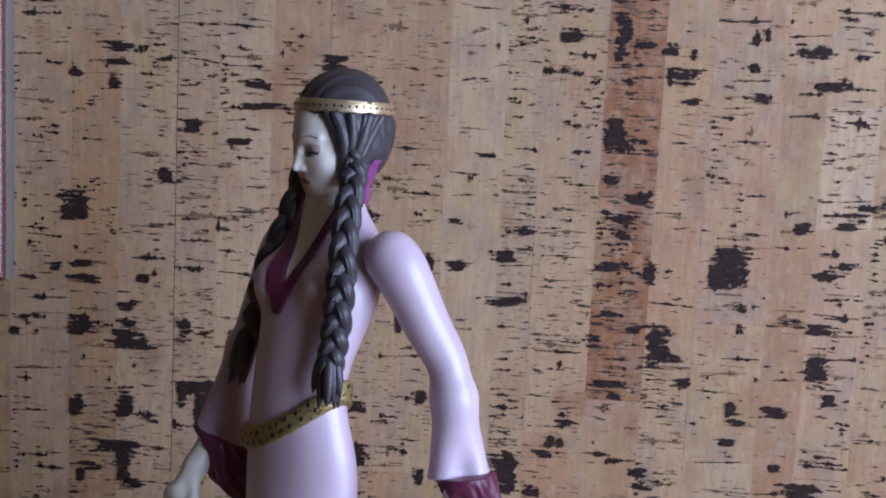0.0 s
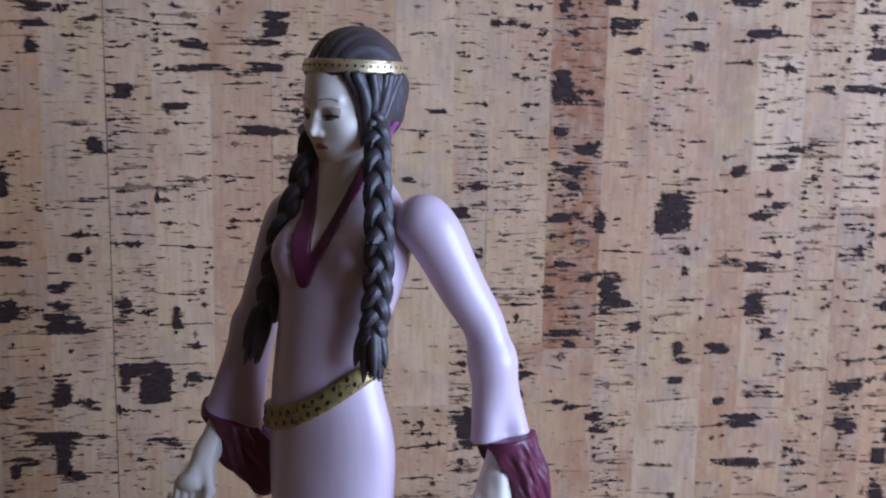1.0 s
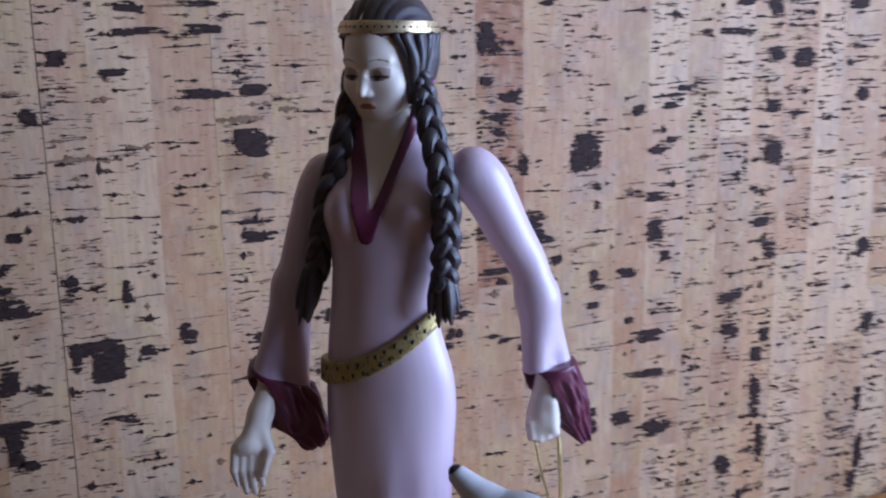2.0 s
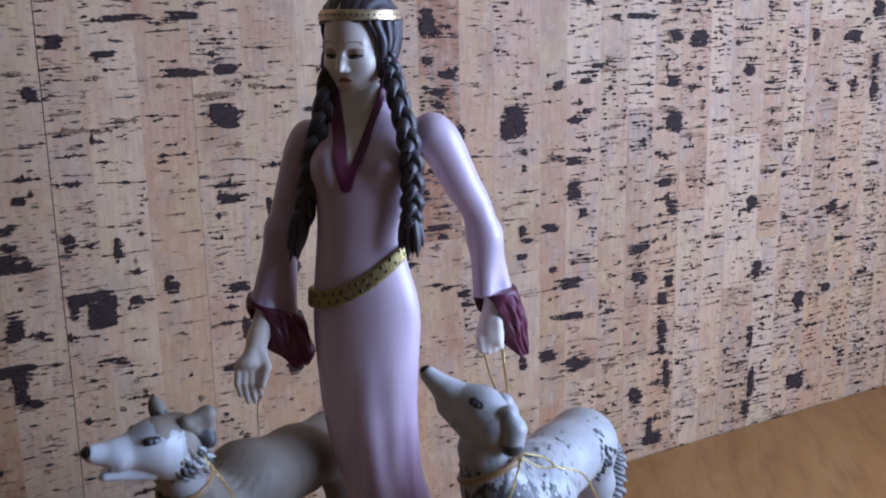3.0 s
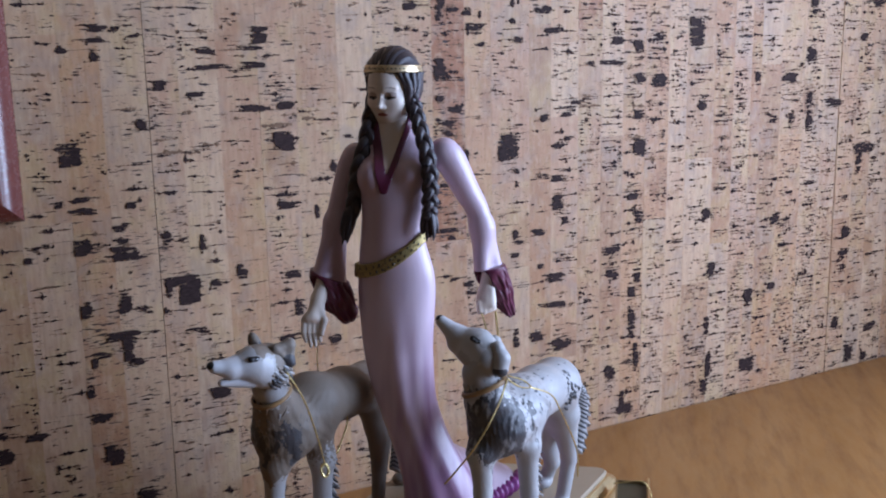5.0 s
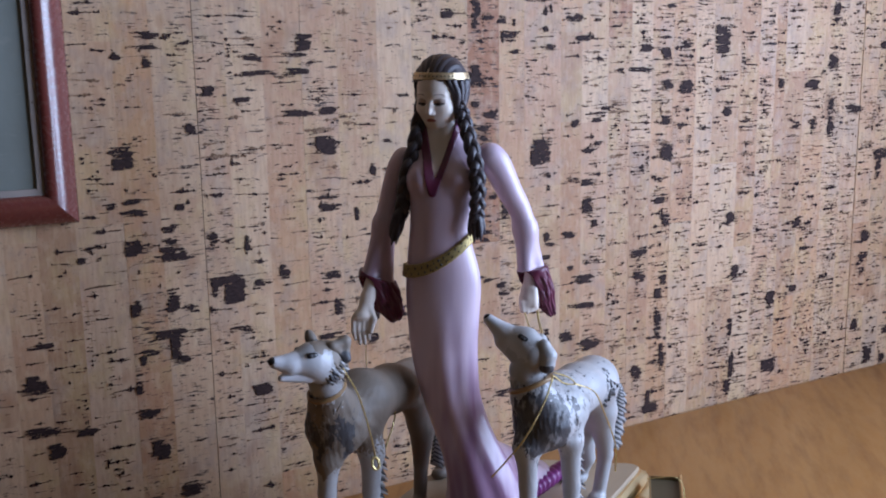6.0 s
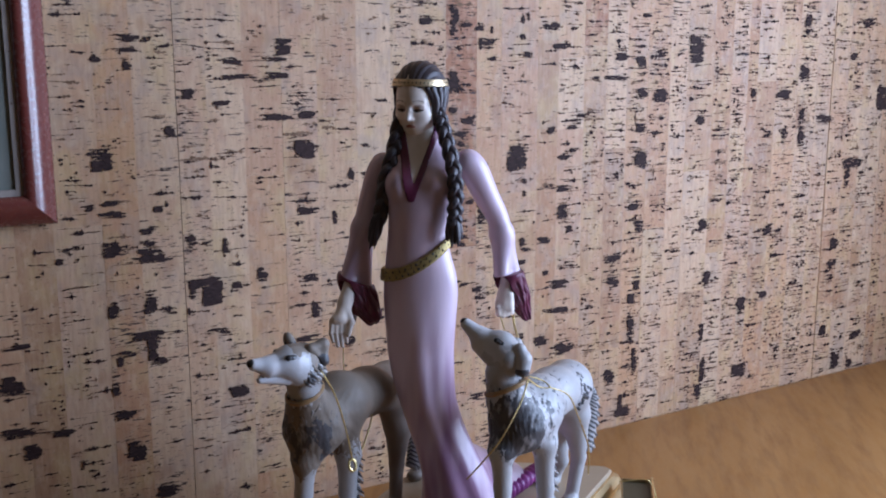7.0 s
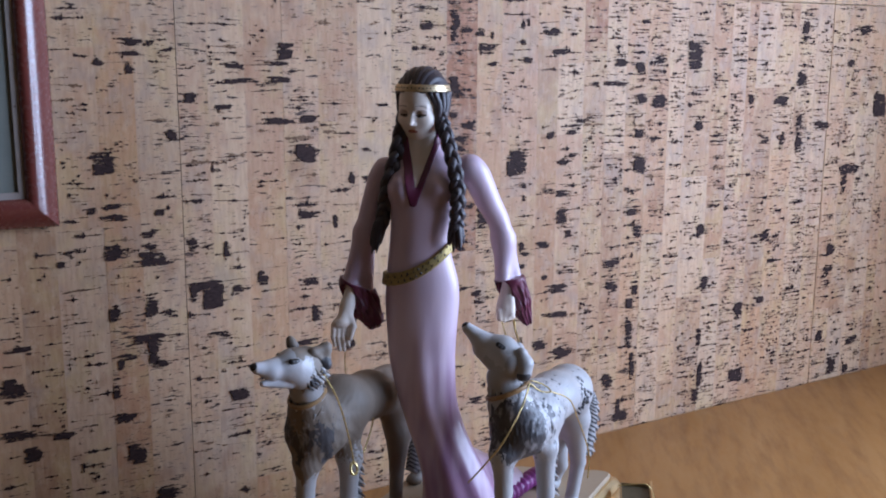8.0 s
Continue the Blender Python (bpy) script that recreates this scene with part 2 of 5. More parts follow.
SIDE_GREY = painted("grey_primed_wood", (0.17, 0.155, 0.13), (0.25, 0.23, 0.20), 0.6, 60)
SILVERED = painted("worn_silver_slip", (0.40, 0.34, 0.30), (0.27, 0.22, 0.19), 0.55, 90, fleck=((0.12, 0.07, 0.06), 0.68, 120, (1, 1, 1)))
PRINT = painted("grey_green_print", (0.15, 0.162, 0.138), (0.235, 0.25, 0.22), 0.75, 30, fleck=((0.22, 0.23, 0.20), 0.62, 45, (1, 1, 3)))
OLIVE = painted("olive_brown_glass", (0.060, 0.048, 0.024), (0.095, 0.075, 0.040), 0.5, 50)
GREEN = painted("dark_green_glass", (0.022, 0.024, 0.014), (0.05, 0.048, 0.028), 0.18, 40, coat=0.5)


# ---- mesh helpers ----
def finish(bm, name, mats, parent=None, smooth=False):
    me = bpy.data.meshes.new(name)
    bm.normal_update()
    bm.to_mesh(me)
    bm.free()
    for m in mats if isinstance(mats, (list, tuple)) else [mats]:
        me.materials.append(m)
    if smooth:
        for p in me.polygons:
            p.use_smooth = True
    ob = new(name, me)
    if parent:
        ob.parent = parent
    return ob


def part(name, bm, mat, parent, label="", smooth=False):
    ob = finish(bm, name, mat, parent, smooth)
    return tagged(ob, label=label) if label else ob


def box(bm, lo, hi, bevel=0.0):
    r = bmesh.ops.create_cube(bm, size=1.0)
    for v in r["verts"]:
        v.co = Vector([lo[i] + (v.co[i] + 0.5) * (hi[i] - lo[i]) for i in range(3)])
    if bevel:
        es = list({e for v in r["verts"] for e in v.link_edges})
        bmesh.ops.bevel(bm, geom=es, offset=bevel, segments=2, profile=0.5, affect="EDGES")
    return bm


def boxed(name, lo, hi, mat, parent=None, bevel=0.0):
    return finish(box(bmesh.new(), lo, hi, bevel), name, mat, parent)


def tube(points, radii, sides=10, twist=0.0):
    """Vertices and quads of a tube along points."""
    pts = [Vector(p) for p in points]
    vs, fs = [], []
    up = Vector((0.3, 0.2, 1)).normalized()
    for i, p in enumerate(pts):
        d = (pts[min(i + 1, len(pts) - 1)] - pts[max(i - 1, 0)]).normalized()
        a = d.cross(up)
        if a.length < 0.05:
            a = d.cross(Vector((1, 0, 0)))
        a.normalize()
        b = d.cross(a).normalized()
        r = radii[i] if isinstance(radii, (list, tuple)) else radii
        for k in range(sides):
            th = 2 * math.pi * k / sides
            vs.append(p + (a * math.cos(th) + b * math.sin(th)) * r)
    for i in range(len(pts) - 1):
        for k in range(sides):
            k2 = (k + 1) % sides
            fs.append((i * sides + k, i * sides + k2, (i + 1) * sides + k2, (i + 1) * sides + k))
    fs.append(tuple(range(sides))[::-1])
    fs.append(tuple((len(pts) - 1) * sides + k for k in range(sides)))
    return [tuple(v) for v in vs], fs


def curve_through(points, n):
    """Points of a smooth line through the given ones."""
    p = [Vector(q) for q in points]
    p = [p[0] * 2 - p[1]] + p + [p[-1] * 2 - p[-2]]
    out = []
    for i in range(1, len(p) - 2):
        for k in range(n):
            t = k / n
            a, b, c, d = p[i - 1], p[i], p[i + 1], p[i + 2]
            out.append(0.5 * ((2 * b) + (c - a) * t + (2 * a - 5 * b + 4 * c - d) * t * t + (3 * b - a - 3 * c + d) * t ** 3))
    out.append(p[-2])
    return out


# ---- solid shapes from distance fields (millimetres) ----
class Field:
    def __init__(self, lo, hi, step):
        self.lo, self.step = np.array(lo, np.float32), step
        ax = [np.arange(l, h + step, step, dtype=np.float32) for l, h in zip(lo, hi)]
        self.x, self.y, self.z = np.meshgrid(*ax, indexing="ij", sparse=True)
        self.f = np.full([len(a) for a in ax], 1e3, np.float32)

    def cone(self, a, b, ra, rb):
        a, b = np.array(a, np.float32), np.array(b, np.float32)
        d = b - a
        px, py, pz = self.x - a[0], self.y - a[1], self.z - a[2]
        t = np.clip((px * d[0] + py * d[1] + pz * d[2]) / max(float(d @ d), 1e-6), 0, 1)
        return np.sqrt((px - t * d[0]) ** 2 + (py - t * d[1]) ** 2 + (pz - t * d[2]) ** 2) - (ra + (rb - ra) * t)

    def ball(self, c, r):
        c, r = np.array(c, np.float32), np.array(r, np.float32) * np.ones(3, np.float32)
        q = np.sqrt(((self.x - c[0]) / r[0]) ** 2 + ((self.y - c[1]) / r[1]) ** 2 + ((self.z - c[2]) / r[2]) ** 2)
        return (q - 1) * float(r.min())

    def add(self, d, k=0.0):
        self.f = blend(self.f, d, k)
        return self

    def mesh(self):
        return nets(self.f, self.lo, self.step)


def blend(a, b, k):
    if k <= 0:
        return np.minimum(a, b)
    h = np.maximum(k - np.abs(a - b), 0) / k
    return np.minimum(a, b) - h * h * k / 4


def nets(f, lo, step):
    """Surface nets: vertices (mm) and quads of the zero surface."""
    s = f < 0
    n = np.array(f.shape) - 1
    count = np.zeros(n, np.int8)
    for i in (0, 1):
        for j in (0, 1):
            for k in (0, 1):
                count += s[i:i + n[0], j:j + n[1], k:k + n[2]]
    cells = np.argwhere((count > 0) & (count < 8))
    index = np.full(n, -1, np.int64)
    index[tuple(cells.T)] = np.arange(len(cells))
    total, hits = np.zeros((len(cells), 3)), np.zeros(len(cells))
    corner = [(i, j, k) for i in (0, 1) for j in (0, 1) for k in (0, 1)]
    for a in corner:
        for axis in range(3):
            if a[axis]:
                continue
            b = list(a)
            b[axis] = 1
            fa, fb = f[tuple((cells + a).T)], f[tuple((cells + b).T)]
            cross = (fa < 0) != (fb < 0)
            t = np.where(cross, fa / np.where(fa == fb, 1, fa - fb), 0)
            p = np.array(a, float) + t[:, None] * np.eye(3)[axis]
            total += np.where(cross[:, None], p, 0)
            hits += cross
    verts = (cells + total / hits[:, None]) * step + lo
    quads = []
    for axis in range(3):
        u, v = (axis + 1) % 3, (axis + 2) % 3
        sl0, sl1 = [slice(None)] * 3, [slice(None)] * 3
        sl0[axis], sl1[axis] = slice(0, -1), slice(1, None)
        e = np.argwhere(s[tuple(sl0)] != s[tuple(sl1)])
        e = e[(e[:, u] > 0) & (e[:, v] > 0) & (e[:, u] < n[u]) & (e[:, v] < n[v])]
        inside = s[tuple(e.T)]
        U, V = np.eye(3, dtype=int)[u], np.eye(3, dtype=int)[v]
        q = np.stack([index[tuple((e - o).T)] for o in (U + V, V, 0 * U, U)], 1)
        q[~inside] = q[~inside][:, ::-1]
        quads.append(q)
    return verts, np.concatenate(quads)


class Solid:
    """Gathers pieces in millimetres into one mesh with several materials."""

    def __init__(self):
        self.v, self.f, self.m, self.mats, self.n = [], [], [], [], 0

    def slot(self, mat):
        if mat not in self.mats:
            self.mats.append(mat)
        return self.mats.index(mat)

    def put(self, verts, faces, mat, pick=None):
        verts = np.array([tuple(v) for v in verts], float) if not isinstance(verts, np.ndarray) else verts
        self.v.append(verts)
        base = self.slot(mat)
        for fc in (faces.tolist() if isinstance(faces, np.ndarray) else faces):
            self.f.append([i + self.n for i in fc])
            if pick:
                c = verts[list(fc)].mean(0)
                other = pick(c)
                self.m.append(self.slot(other) if other else base)
            else:
                self.m.append(base)
        self.n += len(verts)

    def build(self, name):
        me = bpy.data.meshes.new(name)
        me.from_pydata((np.concatenate(self.v) / 1000.0).tolist(), [], self.f)
        for m in self.mats:
            me.materials.append(m)
        me.polygons.foreach_set("material_index", self.m)
        me.polygons.foreach_set("use_smooth", [True] * len(self.f))
        me.update()
        return new(name, me)


def ease(x, a, b):
    t = np.clip((x - a) / (b - a), 0, 1)
    return t * t * (3 - 2 * t)


# ---- room ----
ROOM = (-2.70, -3.4, -0.80, 1.65)  # left wall, front wall, floor, ceiling
wall_back = tagged(boxed("wall_north", (ROOM[0] - 0.1, 0.003, ROOM[2]), (WALL_R + 0.15, 0.12, ROOM[3]), PLASTER), "plastered wall faced with natural cork veneer strips", "wall", kind="structure")
# out of view: these two close the room, their brown only dims the fill
tagged(boxed("wall_west", (ROOM[0] - 0.1, ROOM[1], ROOM[2]), (ROOM[0], 0.003, ROOM[3]), BROWN_WALL), "unseen dark brown wall, added to hold back bounced light", "wall", kind="structure")
tagged(boxed("wall_south", (ROOM[0] - 0.1, ROOM[1] - 0.1, ROOM[2]), (WALL_R + 0.15, ROOM[1], ROOM[3]), BROWN_WALL), "unseen dark brown wall, added to hold back bounced light", "wall", kind="structure")
bm = bmesh.new()
box(bm, (WALL_R, ROOM[1], ROOM[2]), (WALL_R + 0.15, WIN[0], ROOM[3]))
box(bm, (WALL_R, WIN[1], ROOM[2]), (WALL_R + 0.15, 0.003, ROOM[3]))
box(bm, (WALL_R, WIN[0], ROOM[2]), (WALL_R + 0.15, WIN[1], WIN[2]))
box(bm, (WALL_R, WIN[0], WIN[3]), (WALL_R + 0.15, WIN[1], ROOM[3]))
tagged(finish(bm, "wall_east", PLASTER), "plastered wall with a window opening, tinted to warm the bounced light", "wall", kind="structure")
tagged(boxed("floor", (ROOM[0] - 0.1, ROOM[1] - 0.1, ROOM[2] - 0.1), (WALL_R + 0.15, 0.12, ROOM[2]), CARPET), "brown carpeted floor", "floor", kind="structure")
tagged(boxed("ceiling", (ROOM[0] - 0.1, ROOM[1] - 0.1, ROOM[3]), (WALL_R + 0.15, 0.12, ROOM[3] + 0.1), CEILING), "unseen ceiling, tinted to warm the bounced light", "ceiling", kind="structure")
window = tagged(new("window_1"), "framed window letting in daylight", "window", kind="structure")
bm = bmesh.new()
for lo, hi in (((WIN[0], WIN[2]), (WIN[0] + 0.05, WIN[3])), ((WIN[1] - 0.05, WIN[2]), (WIN[1], WIN[3])), ((WIN[0] + 0.05, WIN[2]), (WIN[1] - 0.05, WIN[2] + 0.05)), ((WIN[0] + 0.05, WIN[3] - 0.05), (WIN[1] - 0.05, WIN[3]))):
    box(bm, (WALL_R + 0.06, lo[0], lo[1]), (WALL_R + 0.11, hi[0], hi[1]))
part("window_frame", bm, PLASTER, window)
pane = part("pane", box(bmesh.new(), (WALL_R + 0.082, WIN[0] + 0.05, WIN[2] + 0.05), (WALL_R + 0.088, WIN[1] - 0.05, WIN[3] - 0.05)), GLASS, window)
pane.visible_shadow = False

# wooden top on which everything stands; it falls slightly towards the left
SLOPE = radians(-1.3)
shelf = tagged(new("sideboard"), "maple coloured wooden sideboard top against the cork wall", "sideboard")
shelf.matrix_world = Matrix.Translation((0.16, 0, 0)) @ Matrix.Rotation(SLOPE, 4, "Y")
part("top", box(bmesh.new(), (-1.2, -0.52, -0.028), (0.411, -0.0005, 0.0), 0.003), WOOD, shelf)
part("body", box(bmesh.new(), (-1.17, -0.50, -0.76), (0.40, -0.012, -0.028)), WOOD, shelf)

# ---- framed picture on the wall ----
FRX, FRZ, FRW, FRH = -0.327, 0.2105, 0.30, 0.36  # right edge, bottom edge, width, height
picture = tagged(new("picture_frame"), "framed picture in a glossy cherry red moulding, hung on cork", "picture frame")
picture.location = (FRX - FRW / 2, 0, FRZ + FRH / 2)
PROFILE = [(0.0, -0.003), (0.0, 0.0085), (0.0012, 0.0101), (0.004, 0.0128), (0.0065, 0.0149), (0.0085, 0.0163), (0.0105, 0.0173), (0.0125, 0.0179), (0.0145, 0.0180), (0.0168, 0.0170), (0.0185, 0.0145), (0.0185, -0.003)]


def moulding(parent, length, turn, name):
    """One mitred length of frame; its outer edge lies on the picture's border."""
    bm = bmesh.new()
    rows = []
    for s in (-1, 1):
        rows.append([bm.verts.new((s * (length / 2 - a), -h, a)) for a, h in PROFILE])
    for i in range(len(PROFILE)):
        j = (i + 1) % len(PROFILE)
        bm.faces.new((rows[0][i], rows[0][j], rows[1][j], rows[1][i]))
    bmesh.ops.recalc_face_normals(bm, faces=bm.faces)
    n_side = len(bm.faces)
    for s in (-1, 1):
        cap = [bm.verts.new((s * (length / 2 - a), -h, a)) for a, h in PROFILE]
        bm.faces.new(cap if s > 0 else cap[::-1])
    ob = part(name, bm, [CHERRY, SIDE_GREY], parent)
    ob.data.polygons[0].material_index = 1
    for i, p in enumerate(ob.data.polygons):
        p.use_smooth = i < n_side
    return ob


for turn, length, off in ((0, FRW, (0, 0, -FRH / 2)), (180, FRW, (0, 0, FRH / 2)), (90, FRH, (-FRW / 2, 0, 0)), (-90, FRH, (FRW / 2, 0, 0))):
    side = moulding(picture, length, turn, "frame_rail")
    side.matrix_local = Matrix.Translation(off) @ Matrix.Rotation(radians(turn), 4, "Y")
slip = bmesh.new()
a, bb = FRW / 2 - 0.0185, FRH / 2 - 0.0185
for lo, hi in (((-a, -bb), (a, -bb + 0.004)), ((-a, bb - 0.004), (a, bb)), ((-a, -bb + 0.004), (-a + 0.004, bb - 0.004)), ((a - 0.004, -bb + 0.004), (a, bb - 0.004))):
    box(slip, (lo[0], -0.0135, lo[1]), (hi[0], -0.002, hi[1]))
part("slip", slip, SILVERED, picture, "worn silvery inner slip")
part("print", box(bmesh.new(), (-a + 0.002, -0.0115, -bb + 0.002), (a - 0.002, -0.002, bb - 0.002)), PRINT, picture, "faded grey-green print")


# ---- figurine base ----
CORNERS = ((0.134, 0.018), (0.031, 0.092), (-0.134, -0.018), (-0.031, -0.092))  # of the plinth's top


def outline(grow):
    """The plinth's lozenge, widened by grow on every side, its corners rounded."""
    lines = []
    for p, q in zip(CORNERS, CORNERS[1:] + CORNERS[:1]):
        d = Vector((q[0] - p[0], q[1] - p[1])).normalized()
        n = Vector((d.y, -d.x))
        lines.append((Vector(p) + n * grow, d))
    out = []
    for (p, d), (q, e) in zip(lines[-1:] + lines[:-1], lines):
        s = ((q.x - p.x) * e.y - (q.y - p.y) * e.x) / (d.x * e.y - d.y * e.x)
        c = p + d * s
        a, b = c - d * 0.010, c + e * 0.010
        for k in range(9):
            t = k / 8
            out.append(a * (1 - t) ** 2 + c * 2 * t * (1 - t) + b * t * t)
    return out


BASE_AT, BASE_TURN = (-0.134, -0.158), 0.0


def ring_solid(name, steps, mat, parent, label=""):
    """A slab on the lozenge; steps are (widening, z) pairs from the bottom up."""
    bm = bmesh.new()
    rows = []
    for grow, z in steps:
        rows.append([bm.verts.new((p.x, p.y, z)) for p in outline(grow)])
    for r, s in zip(rows, rows[1:]):
        for k in range(len(r)):
            bm.faces.new((r[k], r[(k + 1) % len(r)], s[(k + 1) % len(r)], s[k]))
    bm.faces.new(rows[-1])
    bm.faces.new(rows[0][::-1])
    bmesh.ops.recalc_face_normals(bm, faces=bm.faces[:])
    return part(name, bm, mat, parent, label)


base = tagged(new("display_plinth"), "cream lozenge-shaped display plinth with gilt moulded edge", "plinth")
base.matrix_world = Matrix.Translation((*BASE_AT, 0)) @ Matrix.Rotation(BASE_TURN, 4, "Z")
ring_solid("foot", [(0.003, -0.009), (0.003, 0.010), (0.002, 0.012)], CREAM, base)
ring_solid("moulding", [(0.003, 0.012), (0.007, 0.0135), (0.0085, 0.016), (0.008, 0.0185), (0.0055, 0.021), (0.004, 0.022)], BRASS, base, "polished gilt lower moulding")
ring_solid("moulding", [(0.002, 0.022), (0.0045, 0.024), (0.005, 0.0265), (0.0035, 0.030), (0.001, 0.0325)], BRASS, base, "polished gilt upper moulding")
ring_solid("top", [(-0.0005, 0.0325), (0.0, 0.0345), (-0.001, 0.036)], CREAM, base)

# small glass and brass box beside the base
casket = tagged(new("trinket_box"), "small dark green glass trinket box with brass edges", "box")
casket.matrix_world = Matrix.Translation((-0.017, -0.163, -0.0035)) @ Matrix.Rotation(radians(-38), 4, "Z")
part("body", box(bmesh.new(), (0.004, -0.03, 0), (0.022, 0.012, 0.0345), 0.001), GREEN, casket)
lid = part("lid", box(bmesh.new(), (0.0042, -0.0298, 0.0345), (0.0218, 0.0118, 0.0362)), OLIVE, casket, "olive brown glass lid")
bm = bmesh.new()
for lo, hi in (((0.003, 0.0118), (0.023, 0.013)), ((0.003, -0.031), (0.023, -0.0298)), ((0.003, -0.0298), (0.0042, 0.0118)), ((0.0218, -0.0298), (0.023, 0.0118))):
    box(bm, (*lo, 0.0345), (*hi, 0.0382), 0.0004)
part("rim", bm, KHAKI, lid, "dark brass lid rim")
for p, q in (((0.0232, 0.0132, 0.0393), (0.0232, -0.0312, 0.0393)), ((0.0225, 0.0125, 0.0), (0.0225, 0.0125, 0.0345))):
    v, f = tube([p, q], 0.0008, 8)
    me = bpy.data.meshes.new("edge")
    me.from_pydata(v, [], f)
    me.materials.append(BRASS)
    new("edge", me).parent = casket


# ---- the figure ----
def woman():
    out = Solid()
    # dress: elliptical sections by height (z, x, y, half width, half depth)
    sec = np.array([(34, 30, 10, 33, 29), (46, 27, 6, 27.5, 24), (57, 24, 1, 22.5, 19.5), (70, 21, -2, 19.5, 16.5), (84, 16.5, -3.5, 17.2, 14.2), (100, 10.3, -3, 16.3, 12.8), (118, 5, -3, 16.5, 12.5),
                    (130, 3.4, -3, 17.8, 12.8), (146, 2, -3, 19, 13), (160, 2.3, -4, 19.8, 13), (178, 2.6, -4, 21.1, 12.6), (190, 2.8, -4.8, 20.4, 11.6), (200, 1.6, -5.6, 18.3, 10.6),
                    (212, 0.8, -4.6, 16.2, 11), (225, 3.4, -2.8, 18.2, 12.6), (238, 3.6, 1.5, 21.5, 13), (249, 2.5, 5, 21.5, 11.5), (256, 2.5, 7, 18.5, 9.5), (262, 1.5, 8, 13, 8), (270, 1, 8, 7, 6)], np.float32)
    g = Field((-45, -30, 33), (72, 80, 274), 1.2)
    zz = g.z.ravel()
    cols = []
    for c in range(1, 5):
        v = np.interp(zz, sec[:, 0], sec[:, c])
        for _ in range(12):
            v = np.convolve(np.pad(v, 2, mode="edge"), [0.1, 0.2, 0.4, 0.2, 0.1], "valid")
        cols.append(v.astype(np.float32)[None, None, :])
    cx, cy, rx, ry = cols
    th = np.arctan2(g.y - cy, g.x - cx)
    low = 1 - ease(g.z, 60, 175)
    fold = 1 + low * (0.06 * np.sin(3 * th + 0.9) + 0.028 * np.sin(7 * th + g.z * 0.018)) + (0.06 * np.exp(-((th + 1.50) / 0.24) ** 2) - 0.045 * np.exp(-((th + 1.02) / 0.22) ** 2) - 0.03 * np.exp(-((th + 2.0) / 0.22) ** 2)) * (1 - ease(g.z, 120, 186))
    q = np.sqrt(((g.x - cx) / rx) ** 2 + ((g.y - cy) / ry) ** 2) / fold
    body = (q - 1) * np.minimum(rx, ry)
    body = np.maximum(body, g.z - 270)
    g.f = np.broadcast_to(body, g.f.shape).astype(np.float32)
    for sx in (-1, 1):
        g.add(g.ball((2 + sx * 10.5, -5.8, 240.5), (7.0, 7.6, 7.6)), 6)
    g.add(g.cone((1, 8, 258), (1, 9, 272), 7, 6), 6)
    # train spreading behind
    g.add(g.cone((20, 18, 72), (52, 62, 40), 13, 12), 14)
    g.add(g.cone((22, 20, 50), (40, 50, 38), 16, 12), 10)
    torso = g.f.copy()
    verts, quads = g.mesh()

    def skin_or_dress(c):
        x, y, z = c
        if z > 265:
            return SKIN
        if y < 9 and z > 232 and -1 - (z - 232) * 0.19 < x < -1 + (z - 232) * 0.33:
            return SKIN
    out.put(verts, quads, LILAC, skin_or_dress)

    # maroon neck trim, hugging the bodice
    def seg2(x, z, a, b):
        d = (b[0] - a[0], b[1] - a[1])
        t = np.clip(((x - a[0]) * d[0] + (z - a[1]) * d[1]) / (d[0] ** 2 + d[1] ** 2), 0, 1)
        return np.sqrt((x - a[0] - t * d[0]) ** 2 + (z - a[1] - t * d[1]) ** 2)
    k = Field((-18, -22, 226), (22, 14, 274), 0.6)
    near = trilinear(torso, [(ax.ravel() - l) / 1.2 for ax, l in zip((k.x, k.y, k.z), g.lo)])
    line = np.minimum(seg2(k.x, k.z, (-1.6, 234), (-8.4, 268)) - 2.5, seg2(k.x, k.z, (-1, 234), (11.5, 269)) - 1.75)
    k.f = np.maximum(np.maximum(near - 0.8, line + 0 * near), k.y - 8 + 0 * near).astype(np.float32)
    v, f = k.mesh()
    out.put(v, f, MAROON)
    # belt, slung lower on the right hip
    k = Field((-26, -18, 178), (27, 26, 226), 0.7)
    near = trilinear(torso, [(ax.ravel() - l) / 1.2 for ax, l in zip((k.x, k.y, k.z), g.lo)])
    mid = 195.5 + 0.5 * k.x + 0.012 * k.x ** 2 + 0 * k.y
    k.f = np.maximum(near - 1.3, np.abs(k.z - mid) - 3.6).astype(np.float32)
    v, f = k.mesh()
    out.put(v, f, BELT)
    for row, dz in enumerate((-1.5, 1.5)):
        for i in range(26):
            a = 2 * math.pi * (i + 0.5 * row) / 26
            x, y = math.cos(a), math.sin(a)
            # walk out from the axis to the belt's outer face
            for step in range(200):
                r = 6 + step * 0.1
                p = (1.5 + x * r, -5.2 + y * r, 0)
                z = 195.5 + 0.5 * p[0] + 0.012 * p[0] ** 2 + dz
                if trilinear(torso, [np.array([(p[0] + 45) / 1.2]), np.array([(p[1] + 30) / 1.2]), np.array([(z - 33) / 1.2])])[0, 0, 0] > 1.25:
                    break
            c = Vector((p[0], p[1], z))
            tip = c + Vector((x, y, 0)) * 0.02
            v, f = tube([c - Vector((x, y, 0)) * 0.8, tip], [0.9, 0.85], 8)
            out.put(v, f, BLACK)

